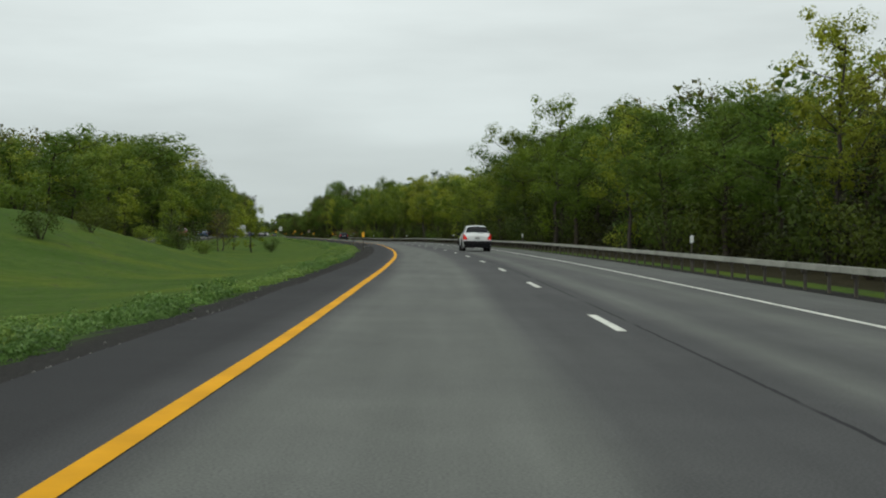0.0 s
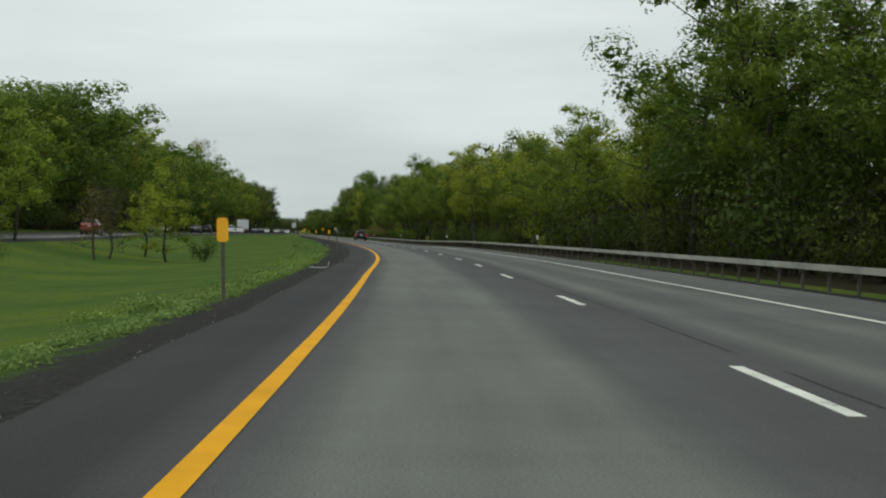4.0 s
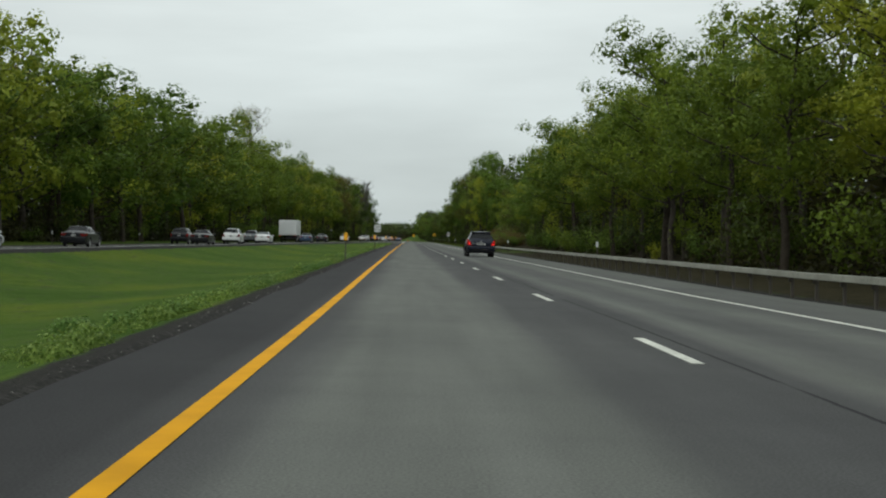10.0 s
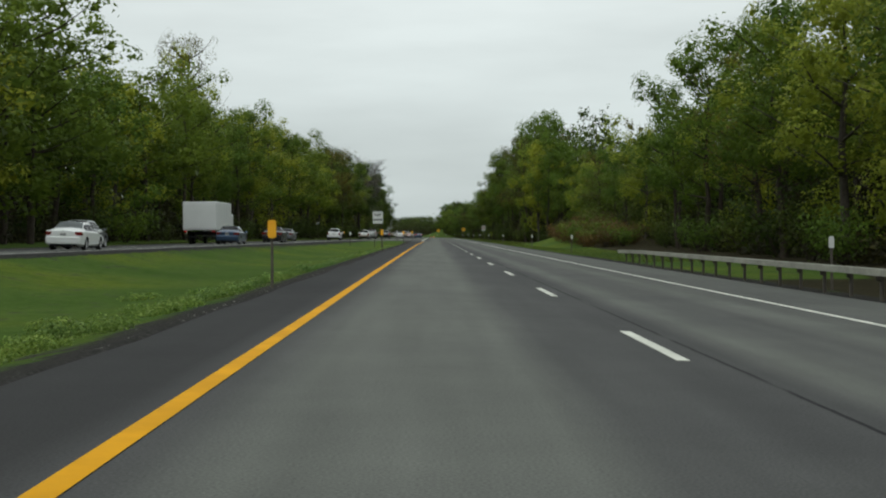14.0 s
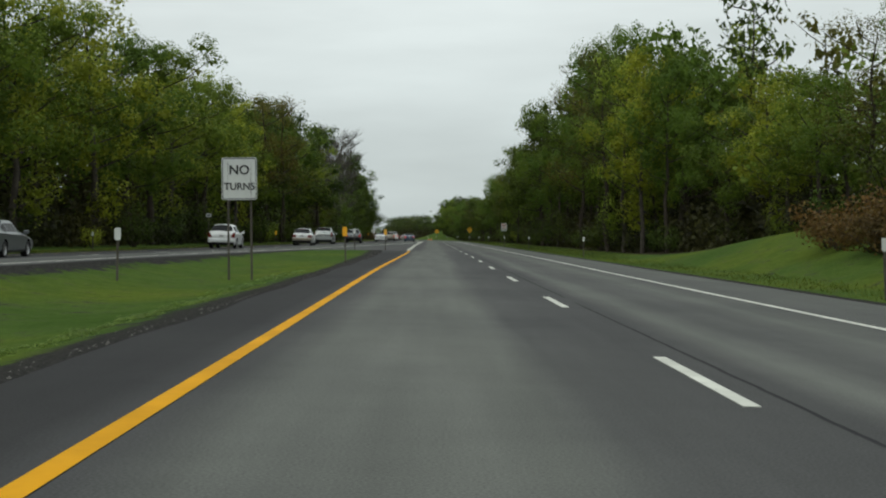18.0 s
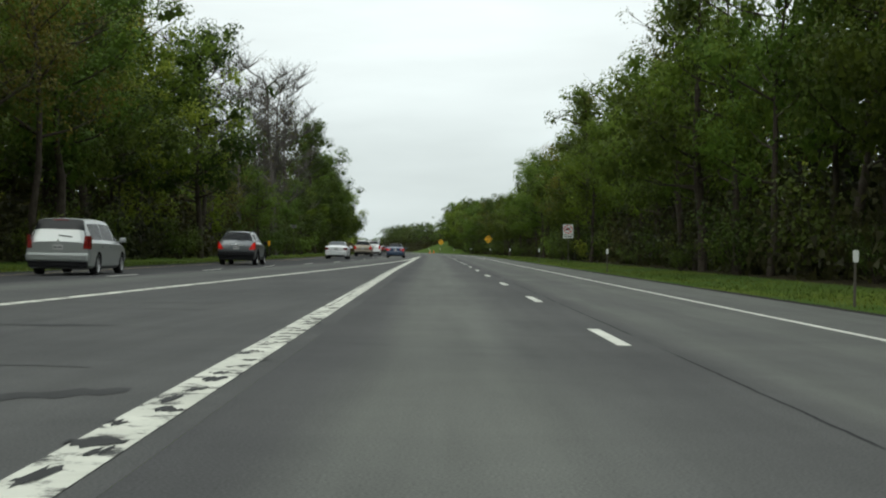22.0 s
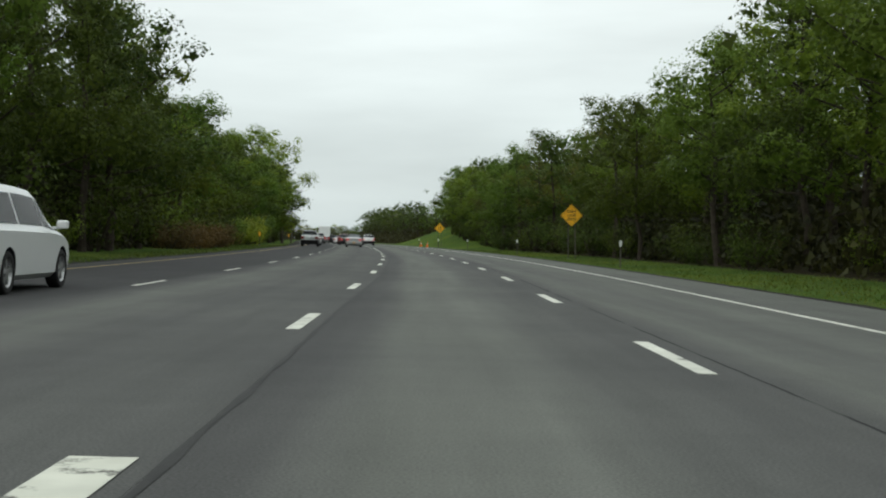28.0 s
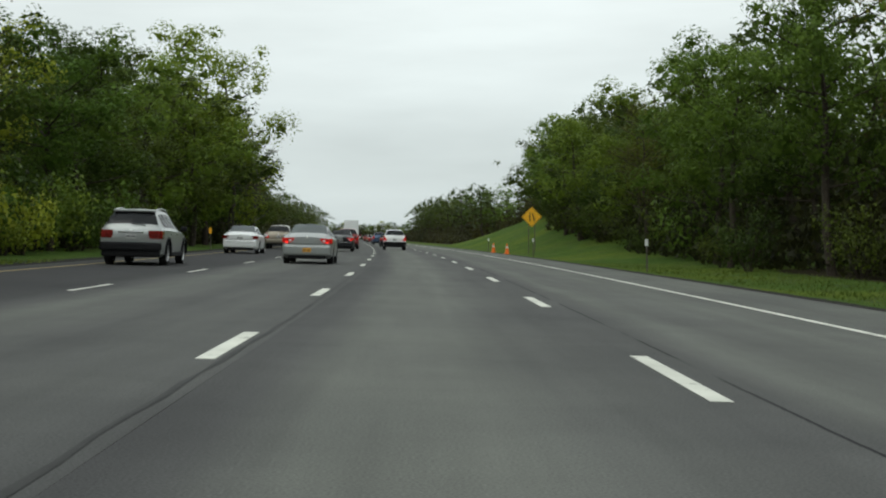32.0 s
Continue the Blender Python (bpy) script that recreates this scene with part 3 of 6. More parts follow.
for k in range(36):
    s = 534.5 + k * 1.1 + gap_rnd.uniform(-0.4, 0.4)
    a = gap_rnd.uniform(-0.17, 0.06)
    joint(s, float(wide_line(s)) + a, s + gap_rnd.uniform(0.0, 0.5), float(wide_line(s)) + a + gap_rnd.uniform(0.05, 0.16), gap_rnd.uniform(0.03, 0.11), 200 + k, LIFT + 0.003)


def joint_line(s):
    return table(s, [(650, -1.21), (738, -1.21), (762, -1.33), (3000, -1.33)])


tagged(strip("pavement_joint", 650, S_END, lambda s: joint_line(s) - 0.025 + 0.02 * math.sin(s * 0.23) + 0.012 * math.sin(s * 3.1), lambda s: joint_line(s) + 0.02 + 0.02 * math.sin(s * 0.23) + 0.018 * math.sin(s * 2.3), 0.004, MAT_TAR, step=0.8), "dark tar joint along the lane line", "road joint", kind="structure")


# ---- plants ----
def tube(verts, faces, pts, radii, sides=6):
    """A tapered tube along points, added to the lists."""
    base = len(verts)
    for i, (p, r) in enumerate(zip(pts, radii)):
        d = (pts[min(i + 1, len(pts) - 1)] - pts[max(i - 1, 0)]).normalized()
        u = d.orthogonal().normalized()
        v = d.cross(u)
        for k in range(sides):
            a = 2 * math.pi * k / sides
            verts.append(p + (u * math.cos(a) + v * math.sin(a)) * r)
    for i in range(len(pts) - 1):
        for k in range(sides):
            a, b = base + i * sides + k, base + i * sides + (k + 1) % sides
            faces.append((a, b, b + sides, a + sides))


def leaf(verts, faces, p, size, rnd, droop=0.0, out=None, normals=None, facing=None):
    """A leaf spray: one pointed blade, lying loosely along the surface of its clump where out is given."""
    if out is None:
        a = Vector((rnd.gauss(0, 1), rnd.gauss(0, 1), rnd.gauss(0, 0.6) - droop)).normalized()
        b = a.cross(Vector((rnd.gauss(0, 1), rnd.gauss(0, 1), rnd.gauss(0, 1)))).normalized()
    else:
        n = out + Vector((rnd.gauss(0, 0.38), rnd.gauss(0, 0.38), rnd.gauss(0.12, 0.38)))
        a = n.cross(Vector((rnd.gauss(0, 1), rnd.gauss(0, 1), rnd.gauss(0, 1)))).normalized()
        b = a.cross(n).normalized()
    k = len(verts)
    w = size * rnd.uniform(0.32, 0.5)
    verts += [p - b * w - a * size * 0.4, p + b * w - a * size * 0.4, p + a * size * 0.6]
    faces.append((k, k + 1, k + 2))
    if normals is not None:
        normals += [facing] * 3


def make_mesh(name, verts, faces, mat, smooth=False, normals=None):
    me = bpy.data.meshes.new(name)
    me.from_pydata([tuple(v) for v in verts], [], faces)
    me.materials.append(mat)
    if smooth:
        me.polygons.foreach_set("use_smooth", [True] * len(me.polygons))
    if normals is not None:
        me.normals_split_custom_set_from_vertices([tuple(n) for n in normals])
    return me


def tree_form(rnd, height, radius, leaves, size, low, twigs=0, slim=1.0):
    """Trunk with rising limbs, and a crown of leaf sprays gathered in uneven clumps, as lists of points and faces.
    The sprays of a clump share its rounded shading, as their many small blades would."""
    tv, tf, cv, cf, cn = [], [], [], [], []
    lean = Vector((rnd.uniform(-0.06, 0.06), rnd.uniform(-0.06, 0.06), 1))
    stem = [lean * (height * 0.92 * i / 7) + Vector((rnd.gauss(0, 0.12), rnd.gauss(0, 0.12), 0)) * (i > 0) for i in range(8)]
    r0 = 0.0135 * height * slim
    tube(tv, tf, [Vector((0, 0, -0.3))] + stem, [r0 * 1.5] + [r0 * (1.08 - i / 7.4) + 0.012 for i in range(8)], 6)
    clumps = []
    limbs = rnd.randint(13, 17)
    for i in range(limbs):
        u = low + (0.94 - low) * (i + rnd.random()) / limbs
        k = min(6, int(u * 7))
        start = stem[k].lerp(stem[k + 1], rnd.random())
        a = i * 2.4 + rnd.uniform(-0.6, 0.6)
        v = (u - low) / (1 - low)
        reach = radius * rnd.uniform(0.6, 1.1) * math.sqrt(max(0.05, 1 - ((v - 0.30) / 0.74) ** 2))
        tip = start + Vector((math.cos(a) * reach, math.sin(a) * reach, reach * rnd.uniform(0.15, 0.6) + v * 0.5))
        mid = start.lerp(tip, 0.5) + Vector((rnd.gauss(0, 0.15), rnd.gauss(0, 0.15), -0.06 * reach))
        tube(tv, tf, [start, mid, tip], [r0 * 0.42 * (1.1 - v * 0.7), r0 * 0.24, 0.012], 4)
        for w in (0.35, 0.68, 0.98):
            q = start.lerp(tip, w)
            clumps.append((q + Vector((rnd.gauss(0, 0.4), rnd.gauss(0, 0.4), rnd.gauss(0.1, 0.35))), rnd.uniform(0.5, 1.15) * radius * (0.34 - 0.10 * v)))
        for _ in range(twigs):
            q = mid.lerp(tip, rnd.random())
            e = q + Vector((rnd.gauss(0, 0.8), rnd.gauss(0, 0.8), rnd.uniform(0.4, 1.5)))
            tube(tv, tf, [q, q.lerp(e, 0.55) + Vector((rnd.gauss(0, 0.12), rnd.gauss(0, 0.12), 0)), e], [0.022, 0.014, 0.005], 3)
    clumps += [(stem[7] + Vector((radius * 0.2, 0, 0.1)), radius * 0.28), (stem[7] + Vector((-radius * 0.18, radius * 0.1, 0.5)), radius * 0.26), (stem[6].lerp(stem[7], 0.4), radius * 0.40), (stem[5], radius * 0.42)]
    heart = stem[5] * 0.5 + stem[3] * 0.5
    total = sum(r ** 2 for _, r in clumps)
    for c, r in clumps:
        away = (c - heart) * Vector((1, 1, 0.8))
        away.normalize()
        for _ in range(int(leaves * r * r / total)):
            d = Vector((rnd.gauss(0, 1), rnd.gauss(0, 1), rnd.gauss(0.25, 0.85))).normalized()
            if d.z < -0.25 and rnd.random() < 0.55:
                d.z = -d.z
            facing = (d * 0.8 + away * 0.5 + Vector((rnd.gauss(0, 0.22), rnd.gauss(0, 0.22), rnd.gauss(0, 0.22)))).normalized()
            ragged = rnd.uniform(0.35, 1.0) ** 0.45 * (1.2 if rnd.random() < 0.06 else 1.0)
            leaf(cv, cf, c + Vector((d.x * r, d.y * r, d.z * r * 1.1)) * ragged, size * rnd.uniform(0.55, 1.25), rnd, 0.25, d, cn, facing)
        for _ in range(0 if twigs else int(leaves * r * r / total * 0.12)):
            d = Vector((rnd.gauss(0, 1), rnd.gauss(0, 1), rnd.gauss(-0.2, 0.8))).normalized()
            leaf(cv, cf, c + d * r * rnd.uniform(0.1, 0.55), size * rnd.uniform(1.6, 2.4), rnd, 0.25, d, cn, Vector((d.x, d.y, -0.3)).normalized())
    fit = height / max(v.z for v in tv + cv)
    up = Matrix.Diagonal((1, 1, fit))
    return [up @ v for v in tv], tf, [up @ v for v in cv], cf, cn


def tree(name, seed, height, radius, leaves, size, low, mat, bark, twigs=0, slim=1.0):
    tv, tf, cv, cf, cn = tree_form(random.Random(seed), height, radius, leaves, size, low, twigs, slim)
    root = new(name)
    for nm, me in (("trunk", make_mesh("trunk", tv, tf, bark, True)), ("crown", make_mesh("crown", cv, cf, mat, True, cn))):
        ob = new(nm, me)
        ob.parent = root
    return root


def woodland(seed, recipe):
    """A stretch of wood 24 m long and 16 m deep behind the first trees: trunks and crowns of seven trees in one mesh."""
    rnd = random.Random(seed)
    mats = [MAT_BARK, MAT_LEAF, MAT_LEAF_FRESH, MAT_LEAF_DARK, MAT_LEAF_RUST]
    verts, faces, slots, normals = [], [], [], []
    for i, slot in enumerate(recipe):
        bare = slot == 5
        tv, tf, cv, cf, cn = tree_form(rnd, 14 * rnd.uniform(0.72, 1.0) * (0.45 if 5 in recipe and not bare else 1.0), rnd.uniform(3.2, 4.4), 110 if bare else 860, 0.20 if bare else 0.35, 0.24, 16 if bare else 0)
        off = Vector((1.5 + (i * 5.3) % 14 + rnd.uniform(-1, 1), -11 + i * 22 / (len(recipe) - 1) + rnd.uniform(-1, 1), 0))
        for vs, fs, ns, sl in ((tv, tf, [Vector((0, 0, 0))] * len(tv), 0), (cv, cf, cn, 4 if bare else slot)):
            n = len(verts)
            verts += [v + off for v in vs]
            faces += [tuple(k + n for k in f) for f in fs]
            slots += [sl] * len(fs)
            normals += ns
    me = make_mesh("woodland", verts, faces, mats[0], True, normals)
    for m in mats[1:]:
        me.materials.append(m)
    me.polygons.foreach_set("material_index", slots)
    return tagged(new("woodland", me), "deep roadside wood in spring leaf", "woodland", kind="stuff")


def shrub(name, seed, height, radius, leaves, size, mat, bark):
    """A bush: stems from the ground and leaf sprays down to the grass."""
    rnd = random.Random(seed)
    tv, tf, cv, cf, cn = [], [], [], [], []
    tips = []
    for i in range(9):
        a = i * 2.4 + rnd.uniform(-0.4, 0.4)
        e = Vector((math.cos(a) * radius * rnd.uniform(0.3, 0.9), math.sin(a) * radius * rnd.uniform(0.3, 0.9), height * rnd.uniform(0.4, 0.95)))
        tube(tv, tf, [Vector((math.cos(a) * 0.08, math.sin(a) * 0.08, -0.15)), e * 0.5 + Vector((0, 0, height * 0.1)), e], [0.035, 0.022, 0.006], 4)
        tips += [e, e * 0.55 + Vector((rnd.gauss(0, 0.2), rnd.gauss(0, 0.2), 0))]
    for i in range(leaves):
        c = tips[i % len(tips)]
        d = Vector((rnd.gauss(0, 1), rnd.gauss(0, 1), rnd.gauss(0.2, 0.8))).normalized()
        p = c + d * radius * 0.42 * rnd.random() ** 0.4
        p.z = max(0.03, p.z)
        away = (p - Vector((0, 0, height * 0.3))).normalized()
        leaf(cv, cf, p, size * rnd.uniform(0.6, 1.3), rnd, 0.1, d, cn, (d * 0.7 + away * 0.6 + Vector((rnd.gauss(0, 0.2), rnd.gauss(0, 0.2), rnd.gauss(0, 0.2)))).normalized())
    root = new(name)
    for nm, me in (("branchwork", make_mesh("branchwork", tv, tf, bark)), ("foliage", make_mesh("foliage", cv, cf, mat, True, cn))):
        ob = new(nm, me)
        ob.parent = root
    return root


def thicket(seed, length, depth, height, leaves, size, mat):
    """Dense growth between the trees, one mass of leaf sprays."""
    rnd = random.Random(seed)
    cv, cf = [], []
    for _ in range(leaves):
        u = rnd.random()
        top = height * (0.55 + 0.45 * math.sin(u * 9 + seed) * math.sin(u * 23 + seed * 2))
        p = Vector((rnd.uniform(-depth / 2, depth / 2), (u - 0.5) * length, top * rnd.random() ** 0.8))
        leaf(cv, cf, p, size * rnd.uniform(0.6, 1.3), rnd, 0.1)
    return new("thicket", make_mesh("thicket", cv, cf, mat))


NEAR = {
    "green": tree("tree", 1, 14, 3.9, 7400, 0.176, 0.30, MAT_LEAF, MAT_BARK),
    "broad": tree("tree", 2, 14, 4.6, 7800, 0.18, 0.30, MAT_LEAF, MAT_BARK),
    "fresh": tree("tree", 3, 14, 3.8, 7400, 0.17, 0.26, MAT_LEAF_FRESH, MAT_BARK_PALE),
    "fresh_tall": tree("tree", 4, 14, 3.0, 6800, 0.162, 0.30, MAT_LEAF_FRESH, MAT_BARK_PALE),
    "dark": tree("tree", 5, 14, 4.0, 7600, 0.18, 0.18, MAT_LEAF_DARK, MAT_BARK),
    "rust": tree("tree", 6, 14, 3.6, 5600, 0.135, 0.30, MAT_LEAF_RUST, MAT_BARK, 4),
    "bare": tree("tree", 7, 14, 3.6, 260, 0.14, 0.35, MAT_LEAF_RUST, MAT_BARK_GREY, 34),
}
DISTANT = {
    "green": tree("tree", 1, 14, 4.2, 3000, 0.28, 0.20, MAT_LEAF, MAT_BARK), "broad": tree("tree", 2, 14, 4.8, 3000, 0.29, 0.26, MAT_LEAF, MAT_BARK),
    "fresh": tree("tree", 3, 14, 4.0, 3000, 0.27, 0.18, MAT_LEAF_FRESH, MAT_BARK_PALE), "dark": tree("tree", 5, 14, 4.2, 3000, 0.29, 0.14, MAT_LEAF_DARK, MAT_BARK),
    "rust": tree("tree", 6, 14, 3.8, 2000, 0.24, 0.28, MAT_LEAF_RUST, MAT_BARK, 4),
}
TREE_LABEL = {
    "green": "mid-green leafy maple at the edge of the wood", "broad": "broad green oak with a full crown",
    "fresh": "roadside tree in fresh yellow-green spring leaf", "fresh_tall": "slender tall tree in pale spring leaf",
    "dark": "dense dark green tree overgrown with vines", "rust": "thin tree with rusty brown spring buds",
    "bare": "nearly bare grey tree with fine twigs",
}
for k, t in list(NEAR.items()) + list(DISTANT.items()):
    tagged(t, TREE_LABEL[k], "tree", "trees of the roadside wood")
BUSHES = {
    "green": shrub("bush", 21, 2.4, 1.9, 1250, 0.15, MAT_LEAF, MAT_BARK), "dark": shrub("bush", 22, 2.6, 2.0, 1300, 0.15, MAT_LEAF_DARK, MAT_BARK),
    "fresh": shrub("bush", 23, 2.2, 1.7, 1200, 0.145, MAT_LEAF_FRESH, MAT_BARK), "rust": shrub("bush", 24, 1.5, 1.7, 1200, 0.14, MAT_BRUSH, MAT_BARK_PALE),
}
for k, t in BUSHES.items():
    tagged(t, {"green": "green leafy bush at the wood's edge", "dark": "dark green bramble bush", "fresh": "bright green young bush", "rust": "low rusty brown brush on the bank"}[k], "bush", "bushes along the wood")
used = set()


def copy_at(src, m):
    """A copy at the pose and size m, whatever the size of the first one."""
    return copy_thing(src, m @ Matrix.Diagonal((1 / src.scale.x, 1 / src.scale.y, 1 / src.scale.z, 1)))


def plant(kinds, kind, s, l, scale, rnd, wide=1.0, z=None):
    """Stands a plant at its place; the first of a kind is the thing itself, the rest are copies."""
    m = plan_pose(s, l, z, rnd.uniform(0, 360)) @ Matrix.Diagonal((scale * wide, scale * wide, scale, 1))
    src = kinds[kind]
    if src.name in used:
        return copy_at(src, m)
    used.add(src.name)
    src.matrix_basis = m
    return src


def pick(rnd, weights):
    x = rnd.random() * sum(w for _, w in weights)
    for k, w in weights:
        x -= w
        if x <= 0:
            return k
    return weights[0][0]


MIX_R = [(0, {"green": 5, "broad": 3, "dark": 1, "rust": 1, "fresh": 2}), (150, {"fresh": 4, "fresh_tall": 3, "green": 3, "broad": 1}), (290, {"fresh": 5, "broad": 2, "green": 2, "rust": 1}), (400, {"green": 4, "broad": 3, "fresh": 2, "rust": 1}), (520, {"green": 5, "broad": 3, "dark": 3, "rust": 2}), (700, {"dark": 4, "green": 4, "rust": 2, "broad": 2}), (860, {"dark": 4, "green": 3, "fresh": 1, "broad": 2})]
MIX_L = [(0, {"green": 3, "fresh": 2, "broad": 2}), (250, {"broad": 3, "green": 3, "fresh": 3}), (440, {"fresh": 3, "green": 4, "broad": 2}), (540, {"fresh": 2, "green": 4, "dark": 1, "rust": 2}), (612, {"bare": 6, "dark": 3, "green": 2, "rust": 1}), (680, {"dark": 4, "green": 3, "bare": 1}), (800, {"dark": 4, "green": 3, "rust": 2, "fresh": 1}), (900, {"dark": 3, "green": 3, "fresh": 1})]
TOP_R = [(-20, 8.5), (40, 8.6), (60, 8.1), (78, 8.4), (87, 10.2), (100, 10.5), (113, 11.8), (130, 11.4), (150, 11.0), (165, 10), (172, 9.2), (180, 8.6), (195, 8.8), (211, 9.6), (250, 11.5), (268, 10.9), (285, 12.3), (324, 13.1), (350, 12.7), (385, 13.0), (398, 13.2), (406, 15.0), (410, 17.0), (414, 16.5), (417, 12.6), (426, 10.4), (446, 9.3), (460, 9.0), (477, 8.2), (495, 9.6), (507, 13.6), (520, 17.0), (540, 17.0), (549, 17.5), (568, 17.5), (578, 16.5), (588, 15.4), (605, 15.2), (625, 14.8), (650, 13.9), (688, 12.9), (726, 11.5), (738, 9.8), (752, 9.6), (764, 10.3), (800, 10.8), (840, 9.6), (860, 8.6), (910, 10), (960, 10), (1000, 9.5), (1300, 11)]
TOP_L = [(60, 9), (150, 12), (200, 14), (250, 17), (300, 18.5), (330, 18), (357, 16.5), (408, 16), (437, 15.8), (480, 15.4), (520, 14.8), (555, 15.4), (576, 16.6), (610, 16.4), (640, 18.0), (672, 17.7), (688, 16.2), (700, 14.3), (740, 12.0), (760, 10.7), (820, 10.6), (842, 12.0), (865, 12), (900, 9.5), (1000, 9), (1300, 10)]
EDGE_R = [(-20, 14), (200, 12.8), (330, 15), (380, 17), (430, 19.5), (480, 19), (500, 16), (520, 14.2), (800, 14.0), (868, 14.2), (892, 17.5), (960, 22), (1000, 15), (1300, 15)]


def mix_at(mixes, s):
    return list([m for a, m in mixes if a <= max(s, 0)][-1].items())


def edge_line(side, s):
    return float(table(s, EDGE_R)) if side > 0 else float(left_edge(s)) - 6.4


def forest_edge(side, s0, s1, seed):
    """The first trees and bushes of the wood, one by one."""
    rnd = random.Random(seed)
    s = s0
    while s < s1:
        top = float(table(s, TOP_R if side > 0 else TOP_L))
        kind = pick(rnd, mix_at(MIX_R if side > 0 else MIX_L, s))
        scale = top * rnd.uniform(0.86, 1.10) / 14
        if side < 0 and 612 < s < 684 and kind != "bare":
            scale *= 0.47
        far_off = (side < 0 and s < 440 or s > 840) and kind in DISTANT
        plant(DISTANT if far_off else NEAR, kind, s, edge_line(side, s) + side * rnd.uniform(-1.2, 2.4), scale, rnd, rnd.uniform(0.85, 1.15) * (1.25 if far_off else 1.0) * (1.12 if scale < 0.9 else 0.95) * (0.9 if side > 0 and s > 400 else 1.0))
        s += rnd.uniform(3.9, 6.8)
    s = s0
    while s < s1:
        # beyond 480 the mix leans to dark leaves, imitating canopy shade by colour
        plant(BUSHES, pick(rnd, [("green", 2 if s < 480 else 0.8), ("dark", 5), ("fresh", 0.6 if s < 480 else 0.2)]), s, edge_line(side, s) + side * rnd.uniform(-1.6, 0.8), rnd.uniform(0.5, 1.35), rnd)
        s += rnd.uniform(4.5, 11)


forest_edge(1, -20, 930, 101)
forest_edge(-1, 120, 930, 202)
rnd = random.Random(5)

# the wood behind: slots 1 green, 2 fresh, 3 dark, 4 rusty, 5 bare
WOODS = {"fresh": woodland(71, (2, 1, 2, 2, 1, 2, 4)), "green": woodland(72, (1, 1, 2, 1, 3, 1, 4)), "mixed": woodland(73, (1, 3, 4, 1, 2, 1, 3)), "dark": woodland(74, (3, 1, 3, 3, 1, 4, 3)), "bare": woodland(75, (5, 3, 5, 1, 5, 3, 4))}
# thickets between the trunks, their leaf colour darkened to stand for the wood's shade
THICK = [thicket(31, 22, 7, 8.5, 1350, 0.66, MAT_UNDER_SHADED), thicket(32, 22, 7, 7.5, 1350, 0.66, MAT_UNDER_SHADED), thicket(33, 22, 6, 9.0, 1350, 0.66, MAT_UNDER_SHADED), thicket(34, 20, 2.4, 2.6, 1500, 0.26, MAT_UNDER_SHADED)]
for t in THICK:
    tagged(t, "dense olive undergrowth between the tree trunks, wood shade darkened into its leaves", "undergrowth", kind="stuff")
WOOD_R = [(-40, "green"), (120, "fresh"), (380, "green"), (520, "mixed"), (690, "dark")]
WOOD_L = [(-40, "green"), (240, "mixed"), (330, "green"), (430, "fresh"), (500, "green"), (611, "bare"), (680, "dark"), (780, "mixed"), (850, "dark")]


def lay(src, m):
    """Places a mass of growth: the first of its kind itself, then copies."""
    if src.name in used:
        return copy_at(src, m)
    used.add(src.name)
    src.matrix_basis = m
    return src


for side, s0 in ((1, -20), (-1, 110)):
    for i in range(int((1350 - s0) / 20.5)):
        s = s0 + i * 20.5 + 8
        if s > 980 and i % 2:
            continue
        stretch = 1.02 if s < 980 else 2.0
        kind = [k for a, k in (WOOD_R if side > 0 else WOOD_L) if a <= s][-1]
        if i % 4 == 3 and kind != "bare":
            kind = ("green", "mixed")[i % 8 // 4]
        top = float(table(s, TOP_R if side > 0 else TOP_L))
        far = abs(edge_line(side, s))
        top = 1.0 * top * (far + 2.5) / far
        lay(WOODS[kind], plan_pose(s, edge_line(side, s) + side * 2.5, None, 0 if side > 0 else 180) @ Matrix.Diagonal((1, stretch, top / 14 * rnd.uniform(0.96, 1.06), 1)))
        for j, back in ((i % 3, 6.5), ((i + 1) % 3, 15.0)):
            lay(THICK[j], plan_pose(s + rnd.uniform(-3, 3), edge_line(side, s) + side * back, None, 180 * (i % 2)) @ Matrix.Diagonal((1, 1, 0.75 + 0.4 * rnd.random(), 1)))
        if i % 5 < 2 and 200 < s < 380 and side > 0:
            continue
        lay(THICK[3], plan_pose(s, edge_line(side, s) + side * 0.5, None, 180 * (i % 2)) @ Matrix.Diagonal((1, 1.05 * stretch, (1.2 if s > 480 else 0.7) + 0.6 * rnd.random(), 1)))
for i in range(18):
    lay(WOODS["dark" if i % 2 else "green"], plan_pose(1392 + 9 * (i % 2), -66 + i * 8.5, None, 90) @ Matrix.Diagonal((1, 1, rnd.uniform(0.5, 0.68), 1)))
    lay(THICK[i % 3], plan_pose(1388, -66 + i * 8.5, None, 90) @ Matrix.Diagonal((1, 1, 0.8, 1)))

# lone plants on the grass strip
YOUNG_PLACES = (("green", 186.5, -15.4, 0.95), ("green", 196, -18.0, 0.8), ("rust", 179.2, -19.3, 0.86), ("rust", 184, -19.0, 0.84), ("green", 176, -30.5, 0.9), ("green", 185, -25.7, 1.1))
YOUNG = {"green": tree("young_tree", 41, 7.2, 2.3, 2400, 0.19, 0.20, MAT_LEAF_FRESH, MAT_BARK), "rust": tree("young_tree", 42, 6.6, 2.0, 900, 0.16, 0.22, MAT_LEAF_RUST, MAT_BARK_PALE, 8)}
tagged(YOUNG["green"], "young tree in light green leaf on the grass strip", "tree", "young trees on the grass")
tagged(YOUNG["rust"], "young tree with thin rusty foliage on the grass strip", "tree", "young trees on the grass")
for kind, s, l, k in YOUNG_PLACES:
    plant(YOUNG, kind, s, l, k, rnd)
